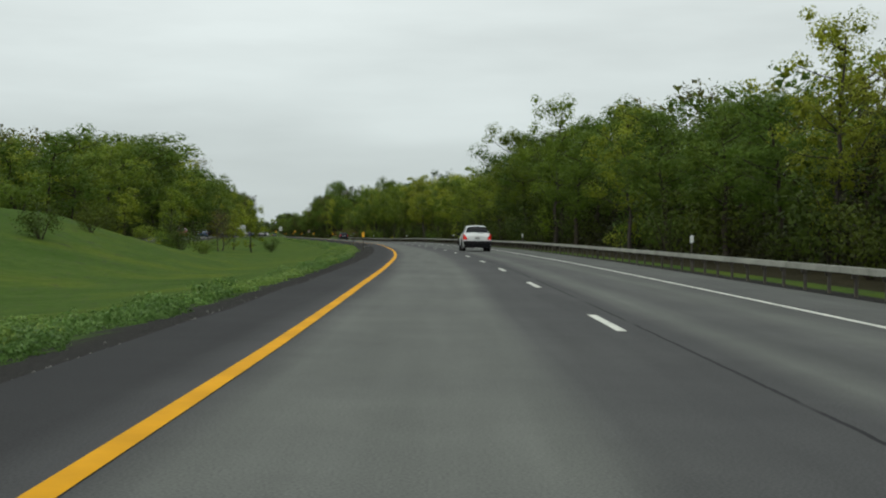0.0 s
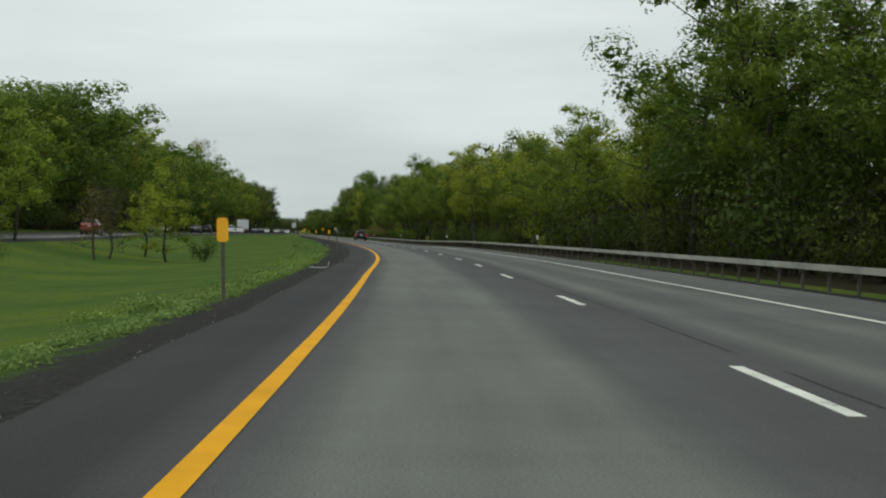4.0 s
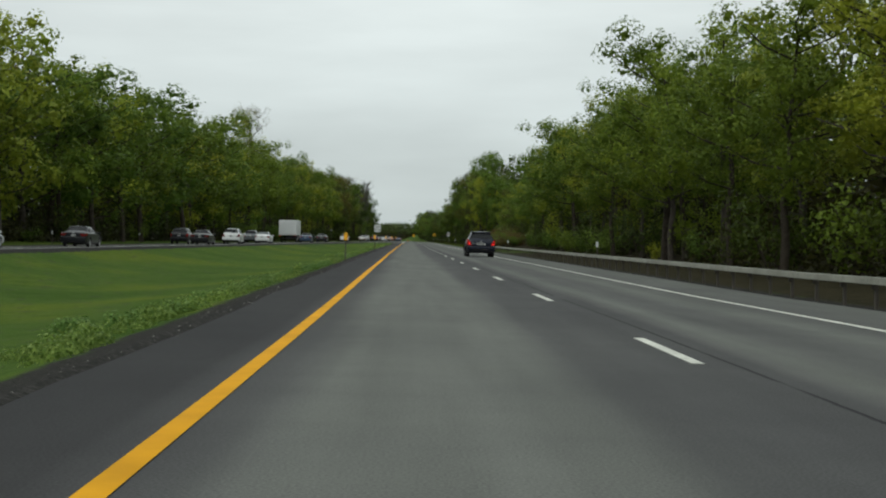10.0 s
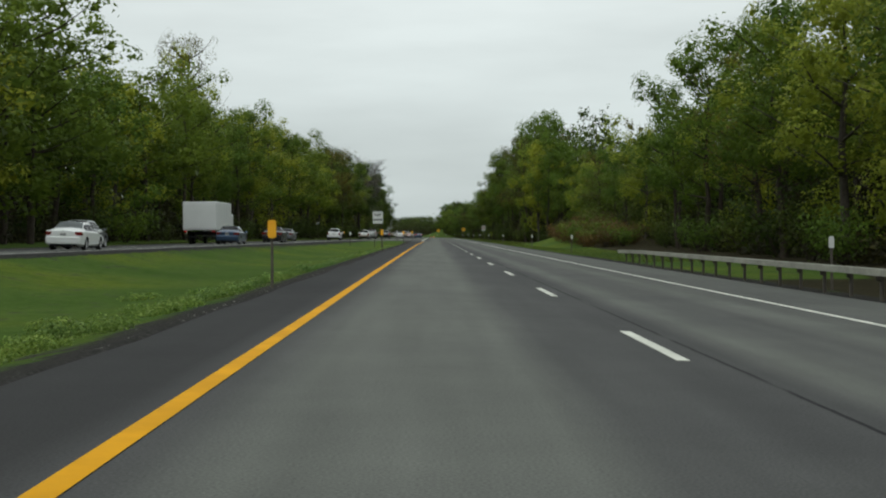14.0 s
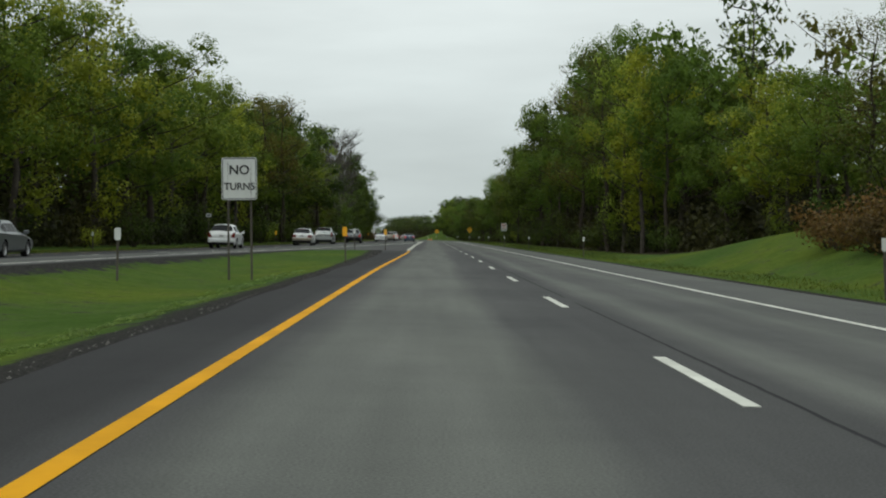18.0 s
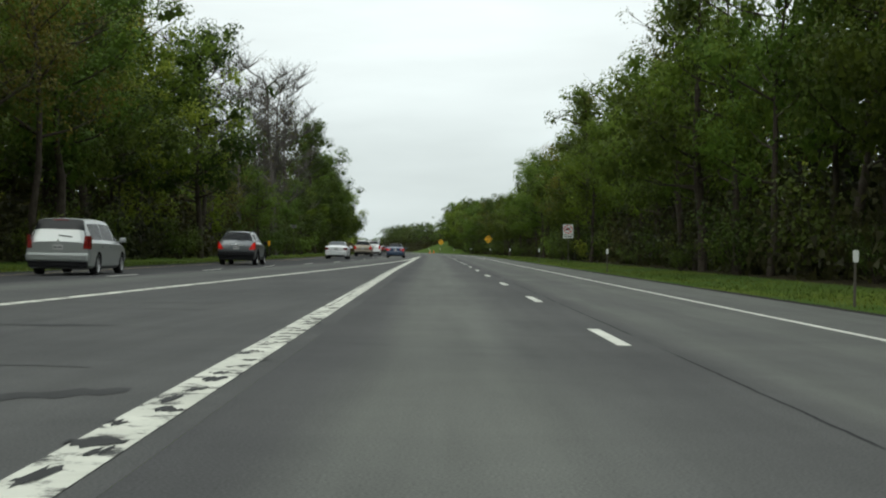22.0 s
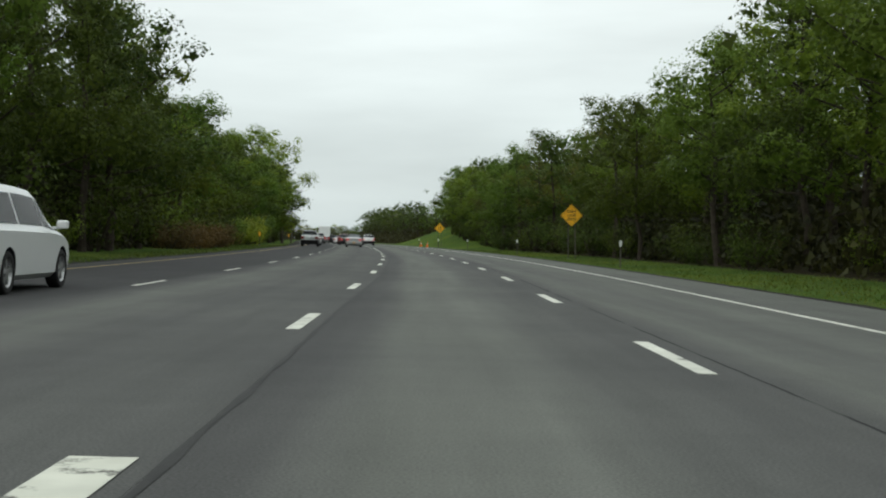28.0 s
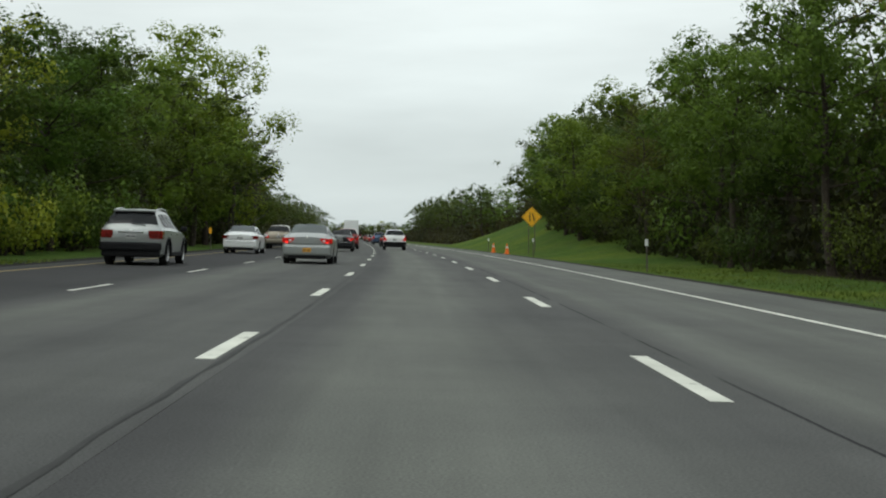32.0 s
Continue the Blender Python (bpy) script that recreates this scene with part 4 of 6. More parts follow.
for kind, s, l, k in (("dark", 188.5, -12.9, 0.64), ("dark", 74, -19.6, 0.72), ("dark", 86.4, -19.5, 0.6), ("dark", 113, -17.5, 1.0), ("green", 128, -20, 0.9), ("fresh", 137, -22, 0.9), ("dark", 120, -25, 1.0), ("green", 146, -19, 0.75), ("fresh", 165, -27, 0.9), ("green", 100, -27, 1.1)):
    plant(BUSHES, kind, s, l, k, rnd)
for i in range(40):
    plant(BUSHES, "rust" if i % 6 else "green", 428 + i * 0.75, 13.2 + rnd.uniform(-0.8, 3.6), rnd.uniform(0.55, 1.0), rnd)
for kind, s, l, high in (("fresh", 450, 25.0, 11.0), ("fresh", 517, 16.6, 9.6), ("fresh", 525, 17.2, 9.0), ("broad", 511, 18.0, 14.5), ("green", 525, 17.5, 16), ("dark", 303, 38.0, 19), ("broad", 552, 18.5, 22.5), ("green", 560, 18.0, 22.8), ("broad", 569, 18.5, 22.0), ("rust", 497, -32.0, 26.5), ("fresh", 503, -33.5, 26.0)):
    plant(NEAR, kind, s, l, high / 14, rnd, 0.66 if high > 20 else 1.0)
for i in range(9):
    s = 558 + i * 6.1
    plant(NEAR, ("green", "dark", "green", "broad")[i % 4], s, edge_line(-1, s) - rnd.uniform(1.6, 4.6), rnd.uniform(1.02, 1.12) + 0.16 * (i > 4), rnd)
plant(NEAR, "fresh", 866, -12.4, 1.12, rnd, 1.1)
plant(NEAR, "fresh", 858, -15.0, 1.16, rnd, 1.1)
for i in range(16):
    plant(BUSHES, "rust", 738 + i * 1.5, float(left_edge(750)) - 4.6 + rnd.uniform(-0.9, 0.7), rnd.uniform(0.55, 0.9), rnd)
for i in range(9):
    plant(BUSHES, "fresh" if i % 3 else "green", 778 + i * 3.1, float(left_edge(790)) - 5.0 + rnd.uniform(-1.0, 0.6), rnd.uniform(0.6, 1.15), rnd)
for i in range(9):
    plant(BUSHES, "green" if i % 3 else "fresh", 796 + i * 3.0, float(left_edge(800)) - 5.2 + rnd.uniform(-1.0, 0.5), rnd.uniform(1.0, 1.5), rnd)
plant(NEAR, "bare", 872, -11.2, 0.60, rnd)


def weed_patch(seed, length, width, clumps, tall):
    """Leafy weeds in low mounds along the pavement's edge, thickest towards the dirt."""
    rnd = random.Random(seed)
    v, f, n = [], [], []
    for _ in range(clumps):
        x = abs(rnd.gauss(0, width * 0.45))
        r = rnd.uniform(0.10, 0.40) * (1.1 - 0.5 * min(1.0, x / width))
        y = rnd.uniform(-length / 2, length / 2)
        c = Vector((-x - 0.25 + 0.25 * math.sin(y * 1.3 + seed), y, -0.04))
        squash = rnd.uniform(0.4, 0.9) * tall
        for _ in range(int(430 * r)):
            d = Vector((rnd.gauss(0, 1), rnd.gauss(0, 1), abs(rnd.gauss(0, 0.9)))).normalized()
            q = c + Vector((d.x * r, d.y * r, d.z * r * squash)) * rnd.uniform(0.75, 1.05)
            leaf(v, f, q, rnd.uniform(0.03, 0.07), rnd, 0, d, n, (d + Vector((rnd.gauss(0, 0.25), rnd.gauss(0, 0.25), rnd.gauss(-0.15, 0.25)))).normalized())
    return new("weeds", make_mesh("weeds", v, f, MAT_WEED, True, n))


MAT_BLADE = leaf_mat("grass_blades", [(0.062, 0.090, 0.018), (0.088, 0.122, 0.025), (0.125, 0.152, 0.040)])


def grass_patch(seed, length, width, blades, tall):
    """Rough grass blades."""
    rnd = random.Random(seed)
    v, f = [], []
    for _ in range(blades):
        p = Vector((rnd.uniform(-width / 2, width / 2), rnd.uniform(-length / 2, length / 2), -0.02))
        t = Vector((rnd.gauss(0, 0.06), rnd.gauss(0, 0.06), tall * rnd.uniform(0.5, 1.2)))
        a = rnd.uniform(0, 6.28)
        w = Vector((math.cos(a), math.sin(a), 0)) * rnd.uniform(0.012, 0.028)
        k = len(v)
        v += [p - w, p + w, p + t]
        f.append((k, k + 1, k + 2))
    return new("grass_tufts", make_mesh("grass_tufts", v, f, MAT_BLADE))


WEEDS = [weed_patch(51 + i, 10, 2.3, 66, 1.15) for i in range(3)]
GRASS = [grass_patch(61 + i, 10, 6.0, 1300, 0.12) for i in range(2)]
for t in WEEDS:
    tagged(t, "lush leafy weeds in mounds along the dirt shoulder", "weeds", kind="stuff")
for t in GRASS:
    tagged(t, "rough green grass tufts", "grass", kind="stuff")
for i in range(47):
    s = -6 + i * 10.1
    thin = max(0.35, min(1.0, (478 - s) / 150)) * rnd.uniform(0.75, 1.15)
    lean = math.degrees(math.atan((rise(s, -3.6) - rise(s, -5.6)) / 2.0))
    m = plan_pose(s, main_edge(s) - 1.1 - 0.25 * max(0.0, min(1.0, (s - 90) / 50)) - 0.2 * max(0.0, min(1.0, (s - 280) / 60)) + rnd.uniform(-0.15, 0.1)) @ pose(0, 0, 0, 0, -lean, 0) @ Matrix.Diagonal((thin, 1.03, thin * rnd.uniform(0.7, 1.05), 1))
    if i < 3:
        WEEDS[i].matrix_basis = m
    else:
        copy_at(WEEDS[i % 3], m)
def weed_mound(seed, r, tall):
    """One rounded clump of broad-leaved weeds."""
    rnd = random.Random(seed)
    v, f, n = [], [], []
    for _ in range(4):
        c = Vector((rnd.gauss(0, r * 0.5), rnd.gauss(0, r * 0.6), -0.03))
        k = r * rnd.uniform(0.55, 1.0)
        for _ in range(int(330 * k)):
            d = Vector((rnd.gauss(0, 1), rnd.gauss(0, 1), abs(rnd.gauss(0, 0.9)))).normalized()
            leaf(v, f, c + Vector((d.x * k, d.y * k, d.z * tall)) * rnd.uniform(0.7, 1.08), rnd.uniform(0.04, 0.08), rnd, 0, d, n, (d + Vector((rnd.gauss(0, 0.25), rnd.gauss(0, 0.25), rnd.gauss(-0.15, 0.25)))).normalized())
    return new("weed_clump", make_mesh("weed_clump", v, f, MAT_WEED, True, n))


MOUNDS = [weed_mound(81, 0.30, 0.34), weed_mound(82, 0.42, 0.30), weed_mound(83, 0.24, 0.42)]
for t in MOUNDS:
    tagged(t, "rounded clump of leafy green weeds in the grass", "weeds", kind="stuff")
mound_rnd = random.Random(77)
for i in range(150):
    s = mound_rnd.uniform(5, 440)
    l = -4.1 - abs(mound_rnd.gauss(0, 1.15))
    k = mound_rnd.uniform(0.55, 1.25) * max(0.5, min(1.0, (470 - s) / 140))
    m = plan_pose(s, l, None, mound_rnd.uniform(0, 360)) @ Matrix.Diagonal((k, k, k * mound_rnd.uniform(0.7, 1.1), 1))
    if i < 3:
        MOUNDS[i].matrix_basis = m
    else:
        copy_at(MOUNDS[i % 3], m)
stones_v, stones_f = [], []
for _ in range(2600):
    s = rnd.uniform(-5, 496)
    l = main_edge(s) - 0.02 - abs(rnd.gauss(0, 0.5))
    p0 = at(s, l)
    r = rnd.uniform(0.006, 0.018) if rnd.random() < 0.97 else 0.035
    k = len(stones_v)
    for dx, dy, dz in ((-1, -0.8, -0.3), (1, -0.7, -0.3), (0.8, 0.9, -0.3), (-0.7, 0.8, -0.3), (rnd.uniform(-0.3, 0.3), rnd.uniform(-0.3, 0.3), rnd.uniform(0.6, 1.1))):
        stones_v.append(p0 + Vector((dx, dy, dz)) * r * rnd.uniform(0.75, 1.25))
    stones_f += [(k, k + 1, k + 4), (k + 1, k + 2, k + 4), (k + 2, k + 3, k + 4), (k + 3, k, k + 4)]
tagged(new("gravel", make_mesh("gravel", stones_v, stones_f, MAT_GRAVEL)), "loose grey gravel on the dirt shoulder", "gravel", kind="stuff")
spots = [(s, 10.2) for s in range(380, 830, 10)] + [(s, float(left_edge(s)) - 3.8) for s in range(420, 800, 10)]
for i, (s, l) in enumerate(spots):
    m = plan_pose(s, l, None, 180 * (i % 2)) @ Matrix.Diagonal((1, 1, rnd.uniform(0.6, 1.0), 1))
    if i < 2:
        GRASS[i].matrix_basis = m
    else:
        copy_at(GRASS[i % 2], m)

for src in list(NEAR.values()) + list(DISTANT.values()) + list(BUSHES.values()) + list(YOUNG.values()) + list(WOODS.values()) + THICK:
    if src.name not in used:
        for ob in list(src.children) + [src]:
            bpy.data.objects.remove(ob)


# ---- built things: helpers ----
def part(name, bm, material, parent, label="", smooth=False):
    """Links a bmesh as one mesh object under a thing or a part."""
    me = bpy.data.meshes.new(name)
    bm.to_mesh(me)
    bm.free()
    me.materials.append(material)
    if smooth:
        me.polygons.foreach_set("use_smooth", [True] * len(me.polygons))
    ob = new(name, me)
    ob.parent = parent
    if label:
        tagged(ob, label)
    return ob


def rbox(bm, centre, size, bevel=0.0, turn=(0, 0, 0)):
    """A box with rounded edges."""
    m = pose(*centre, *turn) @ Matrix.Diagonal((*size, 1))
    made = bmesh.ops.create_cube(bm, size=1, matrix=m)
    if bevel:
        edges = list({e for v in made["verts"] for e in v.link_edges})
        bmesh.ops.bevel(bm, geom=edges, offset=bevel, segments=2, affect="EDGES", profile=0.6)
    return bm


def cyl(bm, centre, radius, depth, turn=(0, 0, 0), sides=16, top=None):
    bmesh.ops.create_cone(bm, cap_ends=True, segments=sides, radius1=radius, radius2=radius if top is None else top, depth=depth, matrix=pose(*centre, *turn))
    return bm


def box_part(name, centre, size, mat, parent, bevel=0.0, turn=(0, 0, 0), label=""):
    return part(name, rbox(bmesh.new(), centre, size, bevel, turn), mat, parent, label)


def paint(name, tone, metal=0.5, rough=0.32, coat=0.35):
    """Car paint under a clear coat, with road film."""
    m, nd, lk, b = node_mat(name, rough, metal, 0.5)
    co = nd.new("ShaderNodeTexCoord").outputs["Object"]
    film = noise_node(nd, lk, 1.6, 5, co)
    col = mix_node(nd, lk, ramp_node(nd, lk, film, [(0.45, (0, 0, 0)), (0.8, (0.07, 0.07, 0.07))]), tone, (0.14, 0.13, 0.12))
    lk.new(col, b.inputs["Base Color"])
    b.inputs["Coat Weight"].default_value = coat
    if coat < 0.2:
        b.inputs["Specular IOR Level"].default_value = 0.25
    b.inputs["Coat Roughness"].default_value = 0.08
    return m


def lamp_mat(name, tone, glow):
    """A ribbed lamp lens, brighter where the bulbs sit behind it."""
    m, nd, lk, b = node_mat(name, 0.22, 0, 0.5)
    co = nd.new("ShaderNodeTexCoord").outputs["Object"]
    spots = noise_node(nd, lk, 9.0, 2, co)
    lk.new(ramp_node(nd, lk, spots, [(0.35, tuple(v * 0.55 for v in tone)), (0.65, tuple(min(1.0, v * 1.3) for v in tone))]), b.inputs["Base Color"])
    lk.new(ramp_node(nd, lk, spots, [(0.36, (0.55, 0.006, 0.006)), (0.56, (1.0, 0.022, 0.016)), (0.72, (1.0, 0.11, 0.05))]), b.inputs["Emission Color"])
    b.inputs["Emission Strength"].default_value = glow
    b.inputs["Coat Weight"].default_value = 0.5
    ribs = nd.new("ShaderNodeTexWave")
    ribs.inputs["Scale"].default_value = 28.0
    lk.new(co, ribs.inputs["Vector"])
    bump_node(nd, lk, ribs.outputs["Fac"], b, 0.25, 0.004)
    return m


def glass_mat(name, tone, spec):
    m, nd, lk, b = node_mat(name, 0.05, 0, spec)
    b.inputs["Base Color"].default_value = (*tone, 1)
    return m


MAT_GLASS = glass_mat("tinted_car_glass", (0.012, 0.014, 0.016), 0.4)
# Pale base paints in sky reflection and cabin light on sedan rear windows.
MAT_GLASS_SKY = glass_mat("sky_sheen_car_glass", (0.13, 0.15, 0.15), 0.8)
MAT_TYRE = mottled("tyre_rubber", (0.010, 0.010, 0.010), (0.026, 0.025, 0.024), 6, 0.9, 0, 0.3, 0.3, 60)
MAT_TRIM = mottled("black_plastic_trim", (0.006, 0.006, 0.007), (0.015, 0.015, 0.016), 4, 0.7, 0, 0.15, 0.1, 50)
MAT_RIM = mottled("alloy_wheel", (0.30, 0.30, 0.30), (0.48, 0.48, 0.48), 6, 0.38, 0.8, 0.5, 0.05, 40)
MAT_CHROME = mottled("chrome", (0.55, 0.55, 0.56), (0.7, 0.7, 0.7), 6, 0.15, 1.0, 0.5, 0.0, 40)
MAT_LAMP = lamp_mat("red_tail_lamp", (0.17, 0.010, 0.008), 0.0)
MAT_LAMP_LIT = lamp_mat("lit_red_tail_lamp", (0.36, 0.010, 0.010), 0.16)
MAT_BULB = lamp_mat("glowing_lamp_bulb", (0.6, 0.05, 0.04), 1.1)
MAT_CLEAR = mottled("clear_lamp_lens", (0.55, 0.55, 0.53), (0.7, 0.7, 0.68), 6, 0.15, 0, 0.5, 0.0, 40)
MAT_PLATE = mottled("pale_number_plate", (0.34, 0.34, 0.33), (0.45, 0.45, 0.43), 8, 0.5, 0, 0.4, 0.0, 60)
MAT_PLATE_OR = mottled("orange_number_plate", (0.55, 0.26, 0.03), (0.65, 0.33, 0.05), 8, 0.5, 0, 0.4, 0.0, 60)
MAT_INK = mottled("dark_ink", (0.01, 0.012, 0.03), (0.02, 0.022, 0.04), 8, 0.6, 0, 0.3, 0.0, 60)
PAINTS = {
    "navy": paint("navy_paint", (0.004, 0.006, 0.017), 0.0, 0.3, 0.12), "white": paint("white_paint", (0.66, 0.67, 0.66), 0.0, 0.3),
    "silver": paint("silver_paint", (0.31, 0.325, 0.315), 0.5, 0.32), "tan": paint("tan_paint", (0.26, 0.23, 0.18), 0.6, 0.35),
    "dark": paint("charcoal_paint", (0.010, 0.011, 0.013), 0.0, 0.28, 0.15), "blue": paint("blue_paint", (0.035, 0.065, 0.12), 0.5, 0.3),
    "red": paint("dark_red_paint", (0.16, 0.014, 0.012), 0.4, 0.3), "grey": paint("grey_paint", (0.13, 0.14, 0.145), 0.6, 0.32), "green": paint("pale_green_paint", (0.20, 0.24, 0.22), 0.5, 0.3),
}

# sections along a car, from nose to tail: y, sill, shoulder, roof, half width, half width of the roof
SHAPES = {
    "sedan": [(2.40, 0.36, 0.60, 0.65, 0.68, 0.52), (2.26, 0.23, 0.67, 0.73, 0.83, 0.66), (1.50, 0.20, 0.80, 0.88, 0.90, 0.72), (0.98, 0.20, 0.88, 0.95, 0.91, 0.74), (0.15, 0.20, 0.92, 1.41, 0.91, 0.60), (-0.90, 0.20, 0.94, 1.42, 0.91, 0.60), (-1.62, 0.20, 0.97, 1.07, 0.91, 0.70), (-2.22, 0.23, 0.97, 1.04, 0.88, 0.72), (-2.40, 0.36, 0.88, 0.95, 0.81, 0.66)],
    "suv": [(2.38, 0.40, 0.70, 0.76, 0.72, 0.55), (2.20, 0.27, 0.82, 0.90, 0.88, 0.70), (1.30, 0.25, 0.98, 1.06, 0.93, 0.76), (0.95, 0.25, 1.02, 1.10, 0.94, 0.76), (0.02, 0.25, 1.06, 1.63, 0.94, 0.63), (-1.00, 0.25, 1.09, 1.68, 0.94, 0.64), (-1.84, 0.25, 1.10, 1.62, 0.93, 0.63), (-2.30, 0.28, 1.06, 1.13, 0.91, 0.80), (-2.385, 0.42, 0.93, 0.98, 0.87, 0.77)],
    "wagon": [(2.36, 0.36, 0.62, 0.68, 0.68, 0.52), (2.20, 0.24, 0.70, 0.77, 0.82, 0.66), (1.35, 0.22, 0.84, 0.92, 0.87, 0.70), (0.95, 0.22, 0.90, 0.98, 0.88, 0.72), (0.10, 0.22, 0.94, 1.48, 0.88, 0.60), (-1.00, 0.22, 0.97, 1.52, 0.88, 0.61), (-1.95, 0.22, 0.99, 1.47, 0.87, 0.60), (-2.28, 0.25, 0.96, 1.03, 0.86, 0.74), (-2.36, 0.38, 0.86, 0.91, 0.82, 0.70)],
    "van": [(2.52, 0.36, 0.68, 0.74, 0.76, 0.58), (2.32, 0.24, 0.80, 0.88, 0.90, 0.72), (1.75, 0.20, 0.94, 1.04, 0.97, 0.78), (1.40, 0.20, 0.99, 1.10, 0.98, 0.80), (0.55, 0.20, 1.02, 1.70, 0.98, 0.68), (-0.80, 0.20, 1.04, 1.75, 0.98, 0.70), (-2.20, 0.20, 1.05, 1.72, 0.98, 0.70), (-2.48, 0.22, 1.04, 1.12, 0.96, 0.84), (-2.56, 0.34, 0.96, 1.02, 0.92, 0.80)],
}
WHEELS = {"sedan": (0.32, 1.42, -1.36, 0.79), "suv": (0.37, 1.45, -1.38, 0.81), "wagon": (0.33, 1.36, -1.30, 0.76), "van": (0.34, 1.62, -1.46, 0.82)}


def ring(sec):
    y, zb, zs, zr, w, wr = sec
    half = [(0.0, zb), (w * 0.86, zb), (w - 0.03, zb + 0.09), (w, (zb + zs) * 0.52), (w - 0.012, zs - 0.05), (w - 0.05, zs), (wr + 0.01, zr - 0.09), (wr - 0.05, zr - 0.025), (wr - 0.20, zr), (0.0, zr + 0.02)]
    pts = half + [(-x, z) for x, z in half[-2:0:-1]]
    return [Vector((x, y, z)) for x, z in pts]


def section_at(secs, y):
    """The section of a car at y, on a smooth curve through the given ones that never overshoots them."""
    xs = [s[0] for s in secs]
    k = max(i for i in range(len(xs) - 1) if xs[i] >= y - 1e-9 or i == 0)
    out = [y]
    for c in range(1, 6):
        v = [s[c] for s in secs]
        d = [(v[i + 1] - v[i]) / (xs[i + 1] - xs[i]) for i in range(len(xs) - 1)]

        def slope(i):
            if i == 0 or i == len(xs) - 1:
                return d[0] if i == 0 else d[-1]
            return 0.0 if d[i - 1] * d[i] <= 0 else 2 * d[i - 1] * d[i] / (d[i - 1] + d[i])

        h = xs[k + 1] - xs[k]
        t = (y - xs[k]) / h
        a, b = slope(k) * h, slope(k + 1) * h
        out.append((2 * t ** 3 - 3 * t ** 2 + 1) * v[k] + (t ** 3 - 2 * t ** 2 + t) * a + (3 * t ** 2 - 2 * t ** 3) * v[k + 1] + (t ** 3 - t ** 2) * b)
    return tuple(out)


def loft(sections):
    """A closed skin through the sections, each long span cut for a softer shape."""
    bm = bmesh.new()
    fine = []
    for a, b in zip(sections, sections[1:]):
        cuts = max(1, min(5, round((a[0] - b[0]) / 0.16)))
        fine += [section_at(sections, a[0] + (b[0] - a[0]) * i / cuts) for i in range(cuts)]
    rings = [[bm.verts.new(p) for p in ring(s)] for s in fine + [sections[-1]]]
    n = len(rings[0])
    for a, b in zip(rings, rings[1:]):
        for k in range(n):
            bm.faces.new((a[k], a[(k + 1) % n], b[(k + 1) % n], b[k]))
    bm.faces.new(rings[0][::-1])
    bm.faces.new(rings[-1])
    bmesh.ops.recalc_face_normals(bm, faces=bm.faces)
    return bm


def pane(secs, first, last, ks, us=(0.06, 0.94), vs=(0.1, 0.9), proud=0.010, pillar=0.3):
    """A pane of glass that follows the skin between two sections, over the ring points ks."""
    ya, yb = secs[first][0], secs[last][0]
    rows = []
    for i in range(6):
        u = us[0] + (us[1] - us[0]) * i / 5
        pts = ring(section_at(secs, ya + (yb - ya) * u))
        line = [pts[k] for k in ks]
        if len(line) == 2:
            line = [line[0].lerp(line[1], v) for v in (vs[0], 0.5, vs[1])]
        else:
            line[0], line[-1] = line[0].lerp(line[1], pillar), line[-1].lerp(line[-2], pillar)
        rows.append(line)
    mid = Vector((0, (ya + yb) / 2, 0.75))
    bm = bmesh.new()
    verts = [bm.verts.new(p + (p - mid).normalized() * proud) for line in rows for p in line]
    w = len(rows[0])
    for i in range(len(rows) - 1):
        for j in range(w - 1):
            bm.faces.new((verts[i * w + j], verts[i * w + j + 1], verts[(i + 1) * w + j + 1], verts[(i + 1) * w + j]))
    bmesh.ops.solidify(bm, geom=bm.faces[:], thickness=0.006)
    bmesh.ops.recalc_face_normals(bm, faces=bm.faces)
    return bm


MESHES = {}


def body_mesh(shape):
    """The skin of a car shape with its wheel arches cut out; the arches' insides take the second material."""
    if shape in MESHES:
        return MESHES[shape]
    secs = SHAPES[shape]
    r, fy, ry, _ = WHEELS[shape]
    hw = secs[4][4]
    me = bpy.data.meshes.new("body")
    bm = loft(secs)
    bm.to_mesh(me)
    bm.free()
    ob = new("body_form", me)
    bm = bmesh.new()
    for side in (1, -1):
        for y in (fy, ry):
            cyl(bm, (side * (hw + 0.02), y, r + 0.02), r * 1.13, 0.62, (0, 90, 0), 28)
    cut = bpy.data.meshes.new("arch_form")
    bm.to_mesh(cut)
    bm.free()
    tool = new("arch_form", cut)
    mod = ob.modifiers.new("arches", "BOOLEAN")
    mod.operation, mod.object, mod.solver = "DIFFERENCE", tool, "EXACT"
    done = bpy.data.meshes.new_from_object(ob.evaluated_get(bpy.context.evaluated_depsgraph_get()))
    bpy.data.objects.remove(ob)
    bpy.data.objects.remove(tool)
    inner = []
    for f in done.polygons:
        c, n = f.center, f.normal
        near = min(math.hypot(c.y - y, c.z - r - 0.02) for y in (fy, ry))
        inner.append(1 if near < r * 1.135 and abs(c.x) < hw - 0.004 and abs(c.x) > hw - 0.34 and c.z < r * 2.3 and f.area < 0.2 and (abs(n.x) < 0.3 or abs(c.x) < hw - 0.25) and c.z > secs[4][1] - 0.02 else 0)
    done.materials.clear()
    done.materials.append(None)
    done.materials.append(MAT_TRIM)
    done.polygons.foreach_set("material_index", inner)
    done.polygons.foreach_set("use_smooth", [True] * len(done.polygons))
    done.set_sharp_from_angle(angle=radians(32))
    MESHES[shape] = done
    return done


